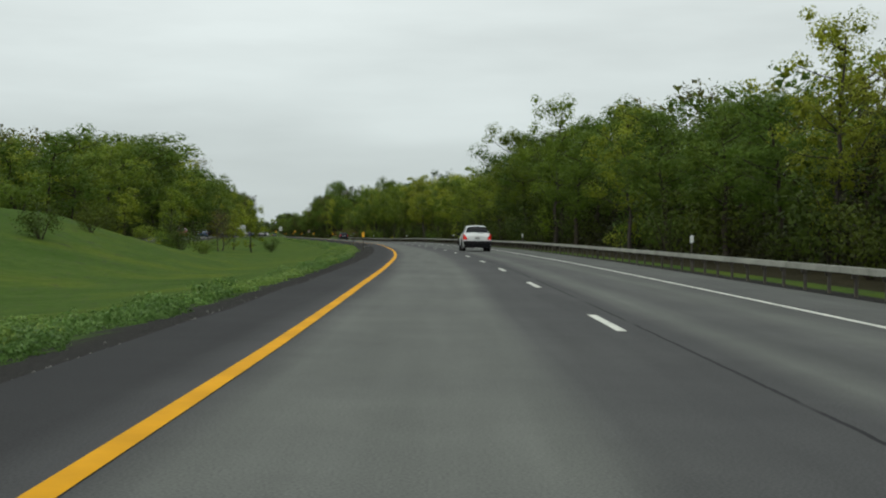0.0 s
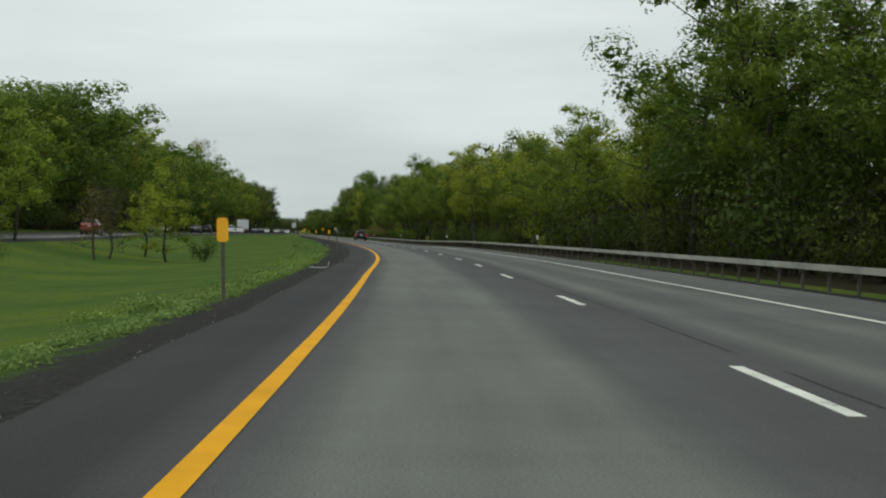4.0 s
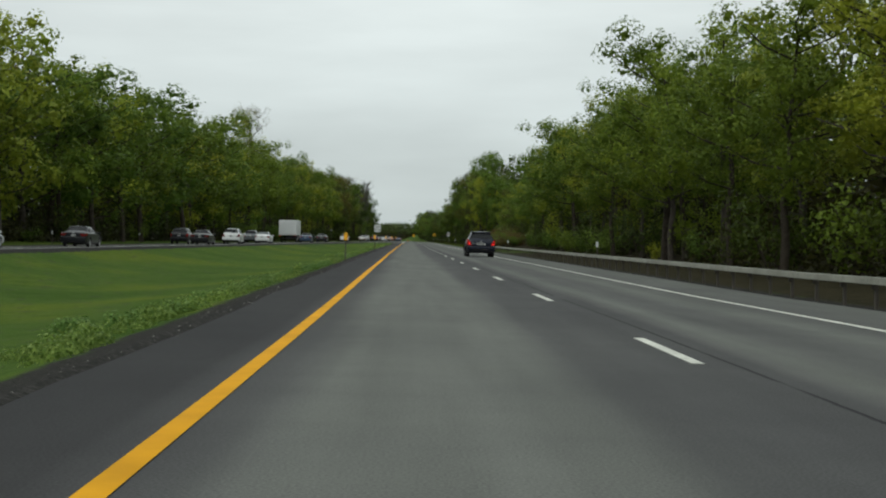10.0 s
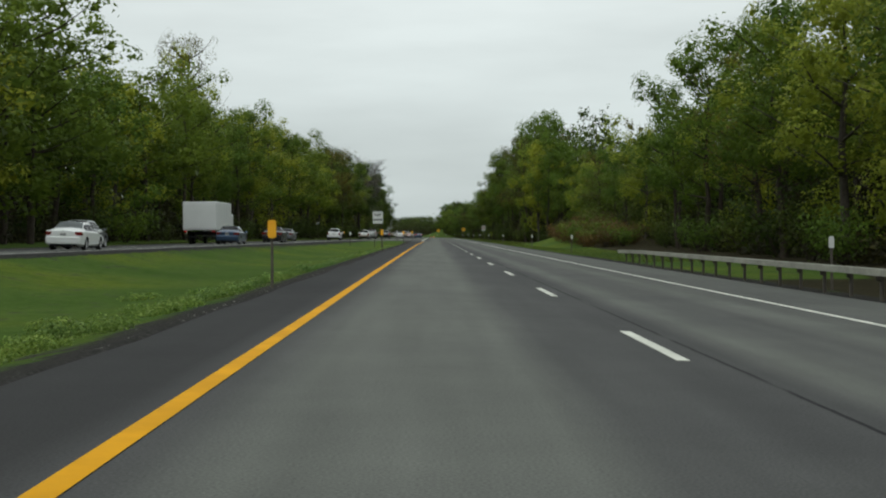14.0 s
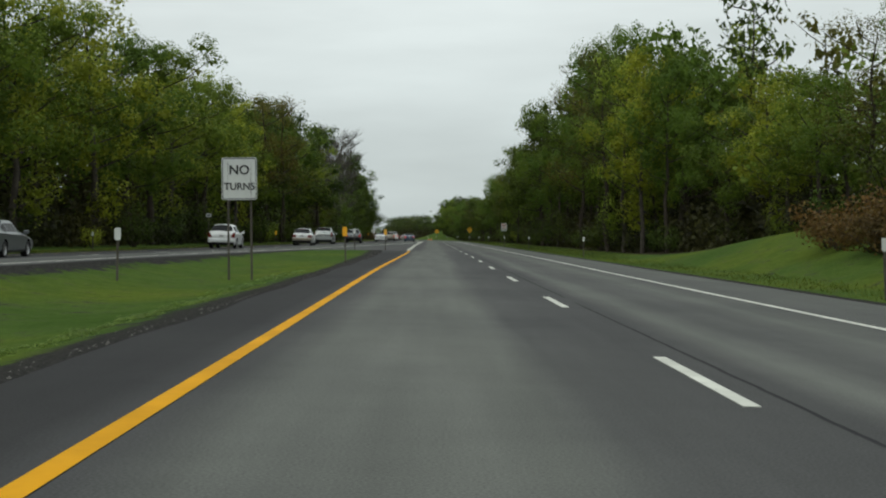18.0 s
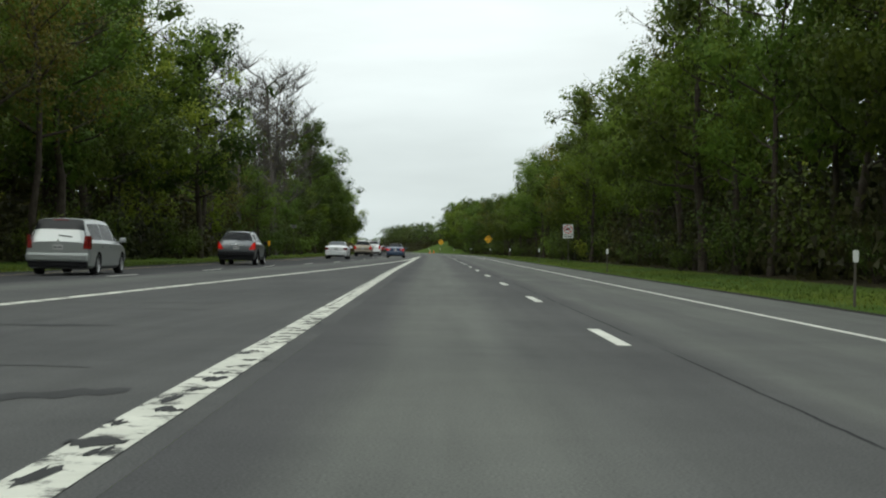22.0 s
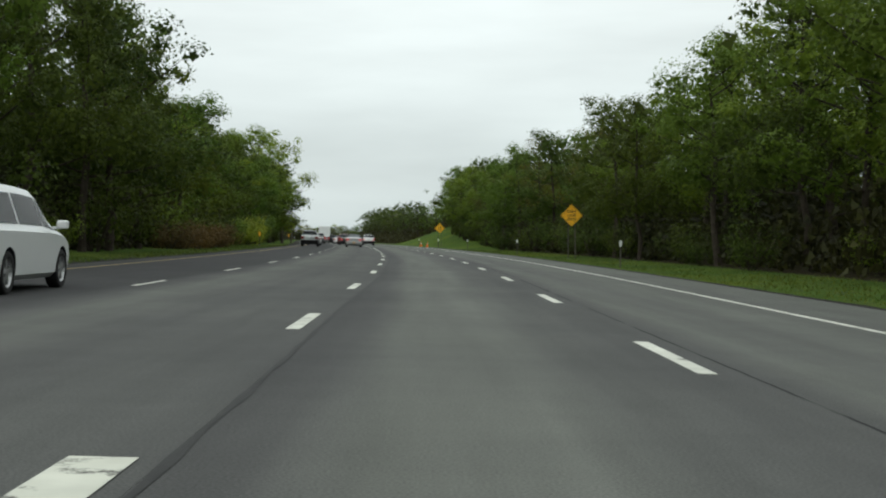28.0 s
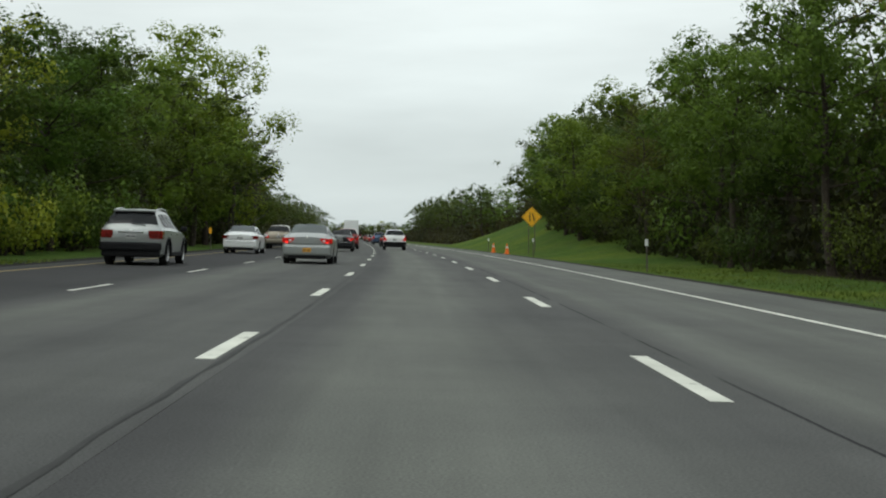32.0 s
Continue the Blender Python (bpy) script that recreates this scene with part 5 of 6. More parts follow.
def wheel_meshes(r):
    """Tyre, rim and hub meshes for a wheel of radius r, its axis along x."""
    if r not in MESHES:
        prof = [(0.66, 0.095), (0.80, 0.115), (0.95, 0.11), (1.0, 0.085), (1.0, -0.085), (0.95, -0.11), (0.80, -0.115), (0.66, -0.095)]
        bm = bmesh.new()
        n = 22
        rows = [[bm.verts.new((x, math.cos(2 * math.pi * k / n) * r * q, math.sin(2 * math.pi * k / n) * r * q)) for q, x in prof] for k in range(n)]
        for k in range(n):
            a, b = rows[k], rows[(k + 1) % n]
            for j in range(len(prof)):
                jj = (j + 1) % len(prof)
                bm.faces.new((a[j], b[j], b[jj], a[jj]))
        bmesh.ops.recalc_face_normals(bm, faces=bm.faces)
        tyre = bpy.data.meshes.new("tyre")
        bm.to_mesh(tyre), bm.free()
        tyre.materials.append(MAT_TYRE)
        bm = bmesh.new()
        cyl(bm, (0.06, 0, 0), r * 0.17, 0.07, (0, 90, 0), 12)
        for k in range(5):
            a = 72 * k
            c = Vector((0.062, 0, r * 0.38))
            c.rotate(Euler((radians(a), 0, 0)))
            rbox(bm, c, (0.035, r * 0.20, r * 0.5), 0.0, (a, 0, 0))
        for q0, q1 in ((0.58, 0.67),):
            n2 = 18
            rr = [[bm.verts.new((x, math.cos(2 * math.pi * k / n2) * r * q, math.sin(2 * math.pi * k / n2) * r * q)) for q, x in ((q0, 0.05), (q1, 0.10), (q1, -0.09), (q0, -0.09))] for k in range(n2)]
            for k in range(n2):
                a, b = rr[k], rr[(k + 1) % n2]
                for j in range(4):
                    bm.faces.new((a[j], b[j], b[(j + 1) % 4], a[(j + 1) % 4]))
        rim = bpy.data.meshes.new("rim")
        bm.to_mesh(rim), bm.free()
        rim.materials.append(MAT_RIM)
        bm = bmesh.new()
        cyl(bm, (0.0, 0, 0), r * 0.57, 0.05, (0, 90, 0), 20)
        hub = bpy.data.meshes.new("brake_disc")
        bm.to_mesh(hub), bm.free()
        hub.materials.append(MAT_TRIM)
        MESHES[r] = (tyre, rim, hub)
    return MESHES[r]


def tail_lamp(side, end, w, w_tail, rows):
    """A lamp wrapped round the rear corner, standing a little proud of the skin."""
    bm = bmesh.new()
    grid = []
    for z, inward, wrap in rows:
        x0, x1 = w_tail - inward, w_tail - 0.015
        grid.append([bm.verts.new((side * x, y, z)) for x, y in ((x0, end + 0.16), (x0, end - 0.016), (x1, end - 0.014), (w + 0.008, end + 0.10), (w + 0.014, end + 0.14 + wrap), (w - 0.06, end + 0.16 + wrap))])
    for a, b in zip(grid, grid[1:]):
        for k in range(6):
            bm.faces.new((a[k], a[(k + 1) % 6], b[(k + 1) % 6], b[k]))
    bm.faces.new(grid[0]), bm.faces.new(grid[-1])
    bmesh.ops.recalc_face_normals(bm, faces=bm.faces)
    return bm


def car(shape, colour, s, l, label, turn=0.0, lit=True, plate=MAT_PLATE, cladding=False, rails=False, spoiler=False, near=False, category="car", lamps="", lower=None):
    """A car standing in its lane, nose ahead, built of its own parts."""
    secs = SHAPES[shape]
    root = new("car" if category == "car" else category.replace(" ", "_"))
    body_mat = PAINTS[colour]
    skin = body_mesh(shape).copy()
    skin.materials[0] = body_mat
    body = new("body", skin)
    body.parent = root
    tail, deck, end = secs[-1], secs[-2], secs[-1][0]
    w = deck[4]
    part("windscreen", pane(secs, 3, 4, list(range(6, 13))), MAT_GLASS, root)
    part("rear_window", pane(secs, 5 if shape == "sedan" else 6, 6 if shape == "sedan" else 7, list(range(6, 13)), (0.10, 0.86), pillar=0.3 if shape == "sedan" else 0.62), MAT_GLASS_SKY if shape == "sedan" and colour in ("silver", "white") else MAT_GLASS, root)
    roof_secs = [(3, 4, (0.35, 0.97)), (4, 5, (0.02, 0.97))] + ([(5, 6, (0.02, 0.55))] if shape == "sedan" else [(5, 6, (0.04, 0.94))])
    for a, b, us in roof_secs:
        for ks in ((5, 6), (13, 12)):
            part("side_window", pane(secs, a, b, list(ks), us, (0.10, 0.90), 0.008), MAT_GLASS, root)
    r, fy, ry, track = WHEELS[shape]
    hw = secs[4][4]
    for side in (1, -1):
        for y in (fy, ry):
            tyre, rim, hub = wheel_meshes(r)
            wheel = new("wheel", hub)
            wheel.parent = root
            wheel.matrix_basis = pose(side * (hw - 0.125), y, r, 0, 0, 0 if side > 0 else 180)
            for nm, me in (("tyre", tyre), ("rim", rim)):
                ob = new(nm, me)
                ob.parent = wheel
        mir = bmesh.new()
        rbox(mir, (side * (hw + 0.10), secs[3][0] - 0.22, secs[3][3] + 0.02), (0.20, 0.12, 0.15), 0.04)
        rbox(mir, (side * (hw - 0.02), secs[3][0] - 0.20, secs[3][3] - 0.04), (0.14, 0.06, 0.05), 0.01)
        part("wing_mirror", mir, MAT_TRIM if cladding else body_mat, root)
        # lamp: rows from the bottom up, each from the tailgate round the corner to the flank
        z0 = deck[2]
        if lamps == "wide":
            rows = [(z0 - 0.26, 0.30, 0.16), (z0 - 0.14, 0.36, 0.22), (z0 - 0.02, 0.34, 0.20)]
        elif shape == "suv":
            rows = [(z0 - 0.285, 0.20, 0.0), (z0 - 0.265, 0.235, 0.01), (z0 - 0.18, 0.20, 0.04), (z0 - 0.08, 0.135, 0.09), (z0 + 0.02, 0.06, 0.13), (z0 + 0.075, 0.02, 0.15)]
        elif shape == "van":
            rows = [(0.82, 0.15, 0.06), (1.02, 0.14, 0.08), (1.22, 0.10, 0.06)]
        elif shape == "wagon":
            rows = [(z0 - 0.24, 0.30, 0.10), (z0 - 0.12, 0.31, 0.16), (z0 - 0.01, 0.30, 0.18)]
        else:
            k = 0.70 if colour == "white" else 1.0
            rows = [(z0 - 0.22, 0.22 * k, 0.10), (z0 - 0.14, 0.33 * k, 0.16), (z0 - 0.05, 0.36 * k, 0.20)]
        lamp = tail_lamp(side, end, w, tail[4], rows)
        ob = part("tail_light", lamp, MAT_LAMP_LIT if lit else MAT_LAMP, root, "red tail light" + (", lit" if lit else ""))
        if near and lit:
            bulb = bmesh.new()
            cyl(bulb, (side * (tail[4] - 0.09), end - 0.018, z0 - 0.20), 0.045, 0.02, (90, 0, 0), 14)
            part("bulb", bulb, MAT_BULB, ob)
            if shape == "suv":
                box_part("lens_divider", (side * (tail[4] - 0.085), end - 0.019, z0 - 0.125), (0.15, 0.012, 0.014), MAT_LAMP, ob, 0.003, (0, -side * 8, 0))
        if near:
            if shape == "sedan":
                box_part("reversing_lens", (side * (w - 0.28), end - 0.025, deck[2] - 0.14), (0.10, 0.03, 0.07), MAT_CLEAR, ob, 0.012)
            for y in (0.1, -0.85):
                box_part("door_handle", (side * (hw + 0.005), y - 0.12, secs[4][2] - 0.13), (0.04, 0.19, 0.035), MAT_CHROME if cladding else body_mat, root, 0.012)
    bump = bmesh.new()
    if shape == "sedan":
        rbox(bump, (0, end + 0.02, 0.50), (tail[4] * 2 + 0.07, 0.24, 0.38), 0.08)
    else:
        rbox(bump, (0, end + 0.02, 0.56), (tail[4] * 2 + 0.06, 0.24, 0.26), 0.07)
    part("bumper", bump, lower or (MAT_TRIM if cladding and colour != "navy" else body_mat), root)
    if shape == "sedan":
        box_part("bumper_skirt", (0, end + 0.06, 0.27), (tail[4] * 2 - 0.30, 0.20, 0.16), MAT_TRIM, root, 0.04)
        box_part("bumper_strip", (0, end - 0.100, 0.60), (tail[4] * 2 - 0.16, 0.012, 0.022), MAT_CHROME if near else body_mat, root, 0.004)
        if near:
            box_part("boot_seam", (0, end - 0.012, 0.715), (tail[4] * 2 - 0.26, 0.02, 0.012), MAT_TRIM, root, 0.003)
    else:
        box_part("bumper_skirt", (0, end + 0.06, 0.36), (tail[4] * 2 - 0.02, 0.20, 0.22), MAT_TRIM, root, 0.06)
    py, pz = (end - 0.008, 0.86) if shape != "sedan" else (end - 0.106, 0.50) if plate == MAT_PLATE_OR else (end - 0.02, 0.79)
    pl = box_part("number_plate", (0, py, pz), (0.30, 0.02, 0.15), plate, root, 0.008, label="number plate with dark bars")
    for dx in (-0.07, 0.07):
        box_part("plate_bar", (dx, py - 0.0115, pz), (0.10, 0.004, 0.035), MAT_INK, pl)
    badge = bmesh.new()
    cyl(badge, (0, end + 0.004, tail[3] + (0.005 if shape == "sedan" else 0.04)), 0.042, 0.03, (90, 0, 0), 18)
    part("badge", badge, MAT_CLEAR, root, "plain round chrome badge")
    if shape != "sedan":
        box_part("wiper", (0.20, deck[0] + 0.015, deck[3] + 0.085), (0.42, 0.02, 0.025), MAT_TRIM, root, 0.006, (0, 6, 0))
        box_part("brake_lamp", (0, secs[6][0] - 0.06, secs[6][3] - 0.035), (0.5, 0.05, 0.03), MAT_LAMP, root, 0.008)
    if spoiler:
        box_part("spoiler", (0, secs[6][0] - 0.06, secs[6][3] + 0.005), (secs[6][5] * 1.9, 0.26, 0.075), body_mat, root, 0.034)
    if rails:
        for side in (1, -1):
            v, f = [], []
            xr = side * (secs[5][5] - 0.04)
            zt = secs[5][3] + 0.018
            tube(v, f, [Vector((xr, 0.10, zt - 0.10)), Vector((xr, -0.10, zt - 0.03)), Vector((xr, -0.9, zt + 0.01)), Vector((xr, -1.60, zt - 0.03)), Vector((xr, -1.80, zt - 0.10))], [0.020] * 5, 6)
            ob = new("roof_rail", make_mesh("roof_rail", v, f, MAT_CHROME if lamps == "wide" else MAT_TRIM, True))
            ob.parent = root
    if cladding:
        for side in (1, -1):
            box_part("sill_cladding", (side * (hw - 0.02), 0.03, 0.33), (0.09, fy - ry - 0.75, 0.14), MAT_TRIM, root, 0.03)
            ex = bmesh.new()
            cyl(ex, (side * 0.50, end + 0.02, 0.33), 0.045, 0.14, (90, 0, 0), 14)
            part("exhaust_tip", ex, MAT_TRIM, root)
            for y in (fy, ry):
                v, f = [], []
                arc = [Vector((side * (hw + 0.005), y + math.cos(a) * r * 1.17, r + 0.02 + math.sin(a) * r * 1.17)) for a in [math.pi * k / 12 - 0.12 + 0.02 * k for k in range(13)]]
                tube(v, f, arc, [0.035] * 13, 5)
                ob = new("arch_trim", make_mesh("arch_trim", v, f, MAT_TRIM, True))
                ob.parent = root
        v, f = [], []
        tube(v, f, [Vector((x, end - 0.10 + 0.10 * (abs(x) / 0.78) ** 4, 0.50 - 0.10 * (abs(x) / 0.78) ** 3)) for x in [0.78 * (k / 6 - 1) for k in range(13)]], [0.012] * 13, 6)
        lip = new("bumper_lip", make_mesh("bumper_lip", v, f, MAT_POST if colour == "navy" else MAT_TRIM, True))
        lip.parent = root
        if colour == "navy":
            for side in (1, -1):
                box_part("garnish_lens", (side * 0.235, end - 0.010, 0.86), (0.065, 0.02, 0.13), MAT_CLEAR, root, 0.008, (0, side * 10, 0))
            box_part("badge_bar", (-0.50, end - 0.008, 0.86), (0.21, 0.012, 0.020), MAT_RIM, root, 0.004, label="plain pale bar")
        else:
            box_part("garnish", (0, end - 0.006, 0.985), (0.74, 0.03, 0.05), MAT_CHROME if colour != "white" else body_mat, root, 0.012)
    root.matrix_basis = road_pose(s, l, None, turn)
    roll = tilt(s)
    root.matrix_basis = root.matrix_basis @ pose(0, 0, 0, 0, -math.degrees(roll), 0)
    return tagged(root, label, category, "cars in the traffic")


def lane_a(s):
    return float(left_line(s) + left_dash(s)) / 2


def lane_b(s):
    return float(left_dash(s) + left_edge(s)) / 2


car("suv", "navy", 305.4, 4.15, "navy blue sport utility car with lit tail lights and roof rails", 0, True, MAT_PLATE, True, True, True, True)
car("suv", "white", 88, 3.6, "white utility car with dark lower bumper in the outer lane", 0, True, MAT_PLATE, True, False, False, True)
car("sedan", "silver", 804, -3.3, "silver sedan with lit tail lights and orange number plate", 0, True, MAT_PLATE_OR, False, False, False, True)
car("suv", "silver", 796.2, -7.6, "silver utility car with dark bumper and roof rails", 0, False, MAT_PLATE, True, True, True, True, lamps="wide")
car("sedan", "white", 824.2, -7.65, "white sedan moving in the fast lane", 0, False, near=True)
car("suv", "tan", 850, -7.7, "tan utility car in the fast lane", 0, True, near=True)
car("van", "grey", 873, lane_b(873), "grey minivan in the fast lane", 0, True)
car("sedan", "dark", 846, -3.6, "charcoal sedan with lit tail lights", 0, True, near=True)
car("suv", "red", 866, lane_a(866), "dark red utility car with lit tail lights", 0, True)
car("suv", "white", 865.5, 0.1, "white utility car with dark lower bumper ahead in the lane", 0, True, cladding=True, near=True)
car("sedan", "white", 619.5, lane_b(619), "white two-door sedan in the fast lane", 0, False, near=True)
car("wagon", "white", 531, -10.6, "white station wagon with tan lower body on the joining road", 0, False, rails=True, near=True, lower=PAINTS["tan"])
car("van", "silver", 553, lane_b(553), "silver minivan on the joining road", 0, False, near=True)
car("suv", "grey", 578, lane_b(578), "blue-grey utility car on the joining road", 0, True, cladding=True, rails=True)
car("suv", "tan", 655, lane_b(655), "tan utility car with roof rails in the fast lane", 0, True, rails=True)
car("van", "white", 678, lane_b(678), "white van in the fast lane", 0, True)
car("sedan", "blue", 645, lane_a(645), "blue sedan with lit tail lights", 0, True, near=True)
for shape, colour, s, lane, words in (
    ("wagon", "white", 300, lane_b, "white station wagon on the far carriageway"), ("sedan", "dark", 308, lane_a, "charcoal sedan on the far carriageway"),
    ("suv", "dark", 354, lane_b, "black utility car on the far carriageway"), ("sedan", "dark", 346, lane_a, "dark sedan on the far carriageway"),
    ("suv", "white", 361, lane_a, "white utility car on the far carriageway"), ("sedan", "white", 380, lane_a, "white sedan on the far carriageway"),
    ("suv", "grey", 393, lane_b, "grey utility car on the far carriageway"), ("sedan", "blue", 416, lane_a, "blue sedan on the far carriageway"),
    ("sedan", "dark", 434, lane_a, "black sedan on the far carriageway"), ("suv", "white", 505, lane_b, "white utility car on the far carriageway"),
    ("suv", "red", 226, lane_a, "red utility car on the far carriageway"), ("sedan", "blue", 262, lane_a, "pale blue sedan on the far carriageway"), ("sedan", "grey", 462, lane_b, "grey sedan on the far carriageway"),
):
    car(shape, colour, s, lane(s), words, 0, False)
q_rnd = random.Random(9)
for i in range(20):
    s = 890 + i * 13.5 + q_rnd.uniform(-2, 2)
    colour = q_rnd.choice(["dark", "red", "white", "silver", "grey", "blue", "tan"])
    shape = q_rnd.choice(["sedan", "suv", "sedan", "van"])
    tone = {"dark": "black", "red": "dark red", "blue": "dark blue"}.get(colour, colour)
    car(shape, colour, s, (lane_a(s), lane_b(s), 0.3)[(i * 2) % 3] + q_rnd.uniform(-0.2, 0.2), f"{tone} {'utility car' if shape == 'suv' else 'minivan' if shape == 'van' else 'sedan'} waiting in the far queue", 0, True)


def box_truck(s, l, label, high=3.7, long=8.0):
    """A lorry with a plain white box body."""
    root = new("box_truck")
    white = PAINTS["white"]
    box = bmesh.new()
    rbox(box, (0, -long / 2 + 2.0, 1.05 + (high - 1.05) / 2), (2.5, long, high - 1.05), 0.04)
    body = part("cargo_box", box, white, root)
    for k in range(7):
        for side in (1, -1):
            box_part("side_rib", (side * 1.255, 1.6 - k * long / 7, 1.05 + (high - 1.05) / 2), (0.02, 0.05, high - 1.2), white, body)
    for side in (1, -1):
        box_part("rear_door", (side * 0.6, 2.0 - long - 0.02, 1.05 + (high - 1.05) / 2), (1.14, 0.04, high - 1.3), white, body, 0.01)
        box_part("tail_light", (side * 1.05, 2.0 - long - 0.04, 0.95), (0.16, 0.06, 0.12), MAT_LAMP_LIT, root, 0.02)
    cab = bmesh.new()
    rbox(cab, (0, 3.1, 1.45), (2.2, 2.0, 1.9), 0.14)
    part("cab", cab, white, root)
    box_part("windscreen", (0, 4.08, 1.85), (1.9, 0.06, 0.7), MAT_GLASS, root, 0.04)
    box_part("chassis", (0, 0, 0.82), (1.0, long + 2.0, 0.3), MAT_TRIM, root, 0.03)
    box_part("rear_bar", (0, 2.0 - long, 0.55), (2.2, 0.1, 0.1), MAT_TRIM, root, 0.02)
    tyre, rim, hub = wheel_meshes(0.48)
    for side in (1, -1):
        for y in (3.0, -long + 4.0, -long + 5.2):
            wheel = new("wheel", hub)
            wheel.parent = root
            wheel.matrix_basis = pose(side * 1.05, y, 0.48, 0, 0, 0 if side > 0 else 180)
            for nm, me in (("tyre", tyre), ("rim", rim)):
                ob = new(nm, me)
                ob.parent = wheel
    root.matrix_basis = plan_pose(s, l)
    return tagged(root, label, "truck")


box_truck(426, lane_b(426), "white box truck on the far carriageway", 3.2, 7.5)
box_truck(1010, lane_a(1010), "white box truck in the far queue", 3.9, 10.0)


# ---- guardrail: square beam on posts ----
def guardrail():
    root = new("guardrail")
    tagged(root, "weathered grey box-beam guardrail on steel posts", "guardrail")
    s0, s1, L = -60.0, 372.0, 7.75

    def top(s):
        return at(s, L).z + 0.54 - 0.05 * max(0.0, (s - 366) / 6)

    s = s0
    while s < s1:
        e = min(s1, s + 11.0)
        v, f = [], []
        n = 4
        for i in range(n + 1):
            q = s + (e - 0.02 - s) * i / n
            for dl, dz in ((-0.07, -0.066), (0.07, -0.066), (0.07, 0.066), (-0.07, 0.066)):
                p = at(q, L + dl)
                v.append((p.x, p.y, top(q) + dz))
        for i in range(n):
            for k in range(4):
                a, b = i * 4 + k, i * 4 + (k + 1) % 4
                f.append((a, b, b + 4, a + 4))
        f += [(3, 2, 1, 0), tuple(n * 4 + k for k in range(4))]
        ob = link_mesh("beam", v, f, MAT_STEEL, root)
        s = e
    post_me = bpy.data.meshes.new("post")
    bm = bmesh.new()
    rbox(bm, (0, 0, 0.16), (0.055, 0.09, 0.78), 0.008)
    rbox(bm, (-0.05, 0, 0.40), (0.06, 0.10, 0.10), 0.006)
    bm.to_mesh(post_me), bm.free()
    post_me.materials.append(MAT_POST)
    s = s0 + 0.6
    while s < s1:
        ob = new("post", post_me)
        ob.parent = root
        ob.matrix_basis = plan_pose(s, L + 0.11)
        s += 1.83
    return root


guardrail()

# ---- signs and markers ----
MAT_SIGN_W = mottled("white_sign_sheet", (0.52, 0.53, 0.52), (0.66, 0.67, 0.65), 2, 0.55, 0, 0.4, 0.0, 30)
MAT_SIGN_Y = mottled("yellow_sign_sheet", (0.72, 0.36, 0.01), (0.86, 0.46, 0.02), 2, 0.5, 0, 0.4, 0.0, 30)
MAT_SIGN_O = mottled("amber_marker_sheet", (0.80, 0.36, 0.01), (0.92, 0.46, 0.02), 2, 0.5, 0, 0.4, 0.0, 30)
MAT_SIGN_R = mottled("red_sign_ink", (0.45, 0.02, 0.015), (0.55, 0.03, 0.02), 3, 0.5, 0, 0.4, 0.0, 30)
MAT_BLACK = mottled("black_sign_ink", (0.012, 0.012, 0.012), (0.025, 0.025, 0.025), 3, 0.6, 0, 0.3, 0.0, 30)
MAT_GREY = mottled("grey_sign_back", (0.16, 0.16, 0.155), (0.26, 0.26, 0.25), 2, 0.6, 0.3, 0.4, 0.0, 30)
MAT_CONE = mottled("orange_plastic", (0.70, 0.13, 0.01), (0.85, 0.18, 0.02), 3, 0.6, 0, 0.4, 0.0, 30)


def plate(name, w, h, corner, mat, parent, y=0.0, z=0.0, turn=0.0, thick=0.004, label=""):
    """A flat sheet with round corners, upright, facing back along the road."""
    bm = bmesh.new()
    pts = []
    for cx, cz, a0 in ((w / 2 - corner, h / 2 - corner, 0), (-w / 2 + corner, h / 2 - corner, 90), (-w / 2 + corner, -h / 2 + corner, 180), (w / 2 - corner, -h / 2 + corner, 270)):
        for k in range(5):
            a = radians(a0 + 22.5 * k)
            pts.append(bm.verts.new((cx + corner * math.cos(a), 0, cz + corner * math.sin(a))))
    face = bm.faces.new(pts)
    made = bmesh.ops.extrude_face_region(bm, geom=[face])
    bmesh.ops.translate(bm, vec=(0, thick, 0), verts=[v for v in made["geom"] if isinstance(v, bmesh.types.BMVert)])
    bmesh.ops.recalc_face_normals(bm, faces=bm.faces)
    bmesh.ops.transform(bm, matrix=pose(0, y, z, 0, turn, 0), verts=bm.verts)
    return part(name, bm, mat, parent, label)


def border(name, w, h, line, corner, mat, parent, y, z, turn=0.0):
    """A thin raised frame line on a sign."""
    bm = bmesh.new()
    rows = []
    for inset in (0.0, line):
        pts = []
        for cx, cz, a0 in ((w / 2 - corner, h / 2 - corner, 0), (-w / 2 + corner, h / 2 - corner, 90), (-w / 2 + corner, -h / 2 + corner, 180), (w / 2 - corner, -h / 2 + corner, 270)):
            for k in range(5):
                a = radians(a0 + 22.5 * k)
                r = corner - inset
                pts.append(bm.verts.new((cx + r * math.cos(a), 0, cz + r * math.sin(a))))
        rows.append(pts)
    n = len(rows[0])
    for k in range(n):
        bm.faces.new((rows[0][k], rows[0][(k + 1) % n], rows[1][(k + 1) % n], rows[1][k]))
    bmesh.ops.solidify(bm, geom=bm.faces[:], thickness=0.002)
    bmesh.ops.transform(bm, matrix=pose(0, y, z, 0, turn, 0), verts=bm.verts)
    return part(name, bm, mat, parent)


def words(text, height, parent, y, z, mat, x=0.0):
    cu = bpy.data.curves.new("lettering", "FONT")
    cu.body, cu.size, cu.align_x, cu.align_y, cu.extrude, cu.offset = text, height * 1.38, "CENTER", "CENTER", 0.001, height * 0.03
    cu.materials.append(mat)
    ob = new("lettering", cu)
    ob.parent = parent
    ob.matrix_basis = pose(x, y, z, 90, 0, 0)
    return ob


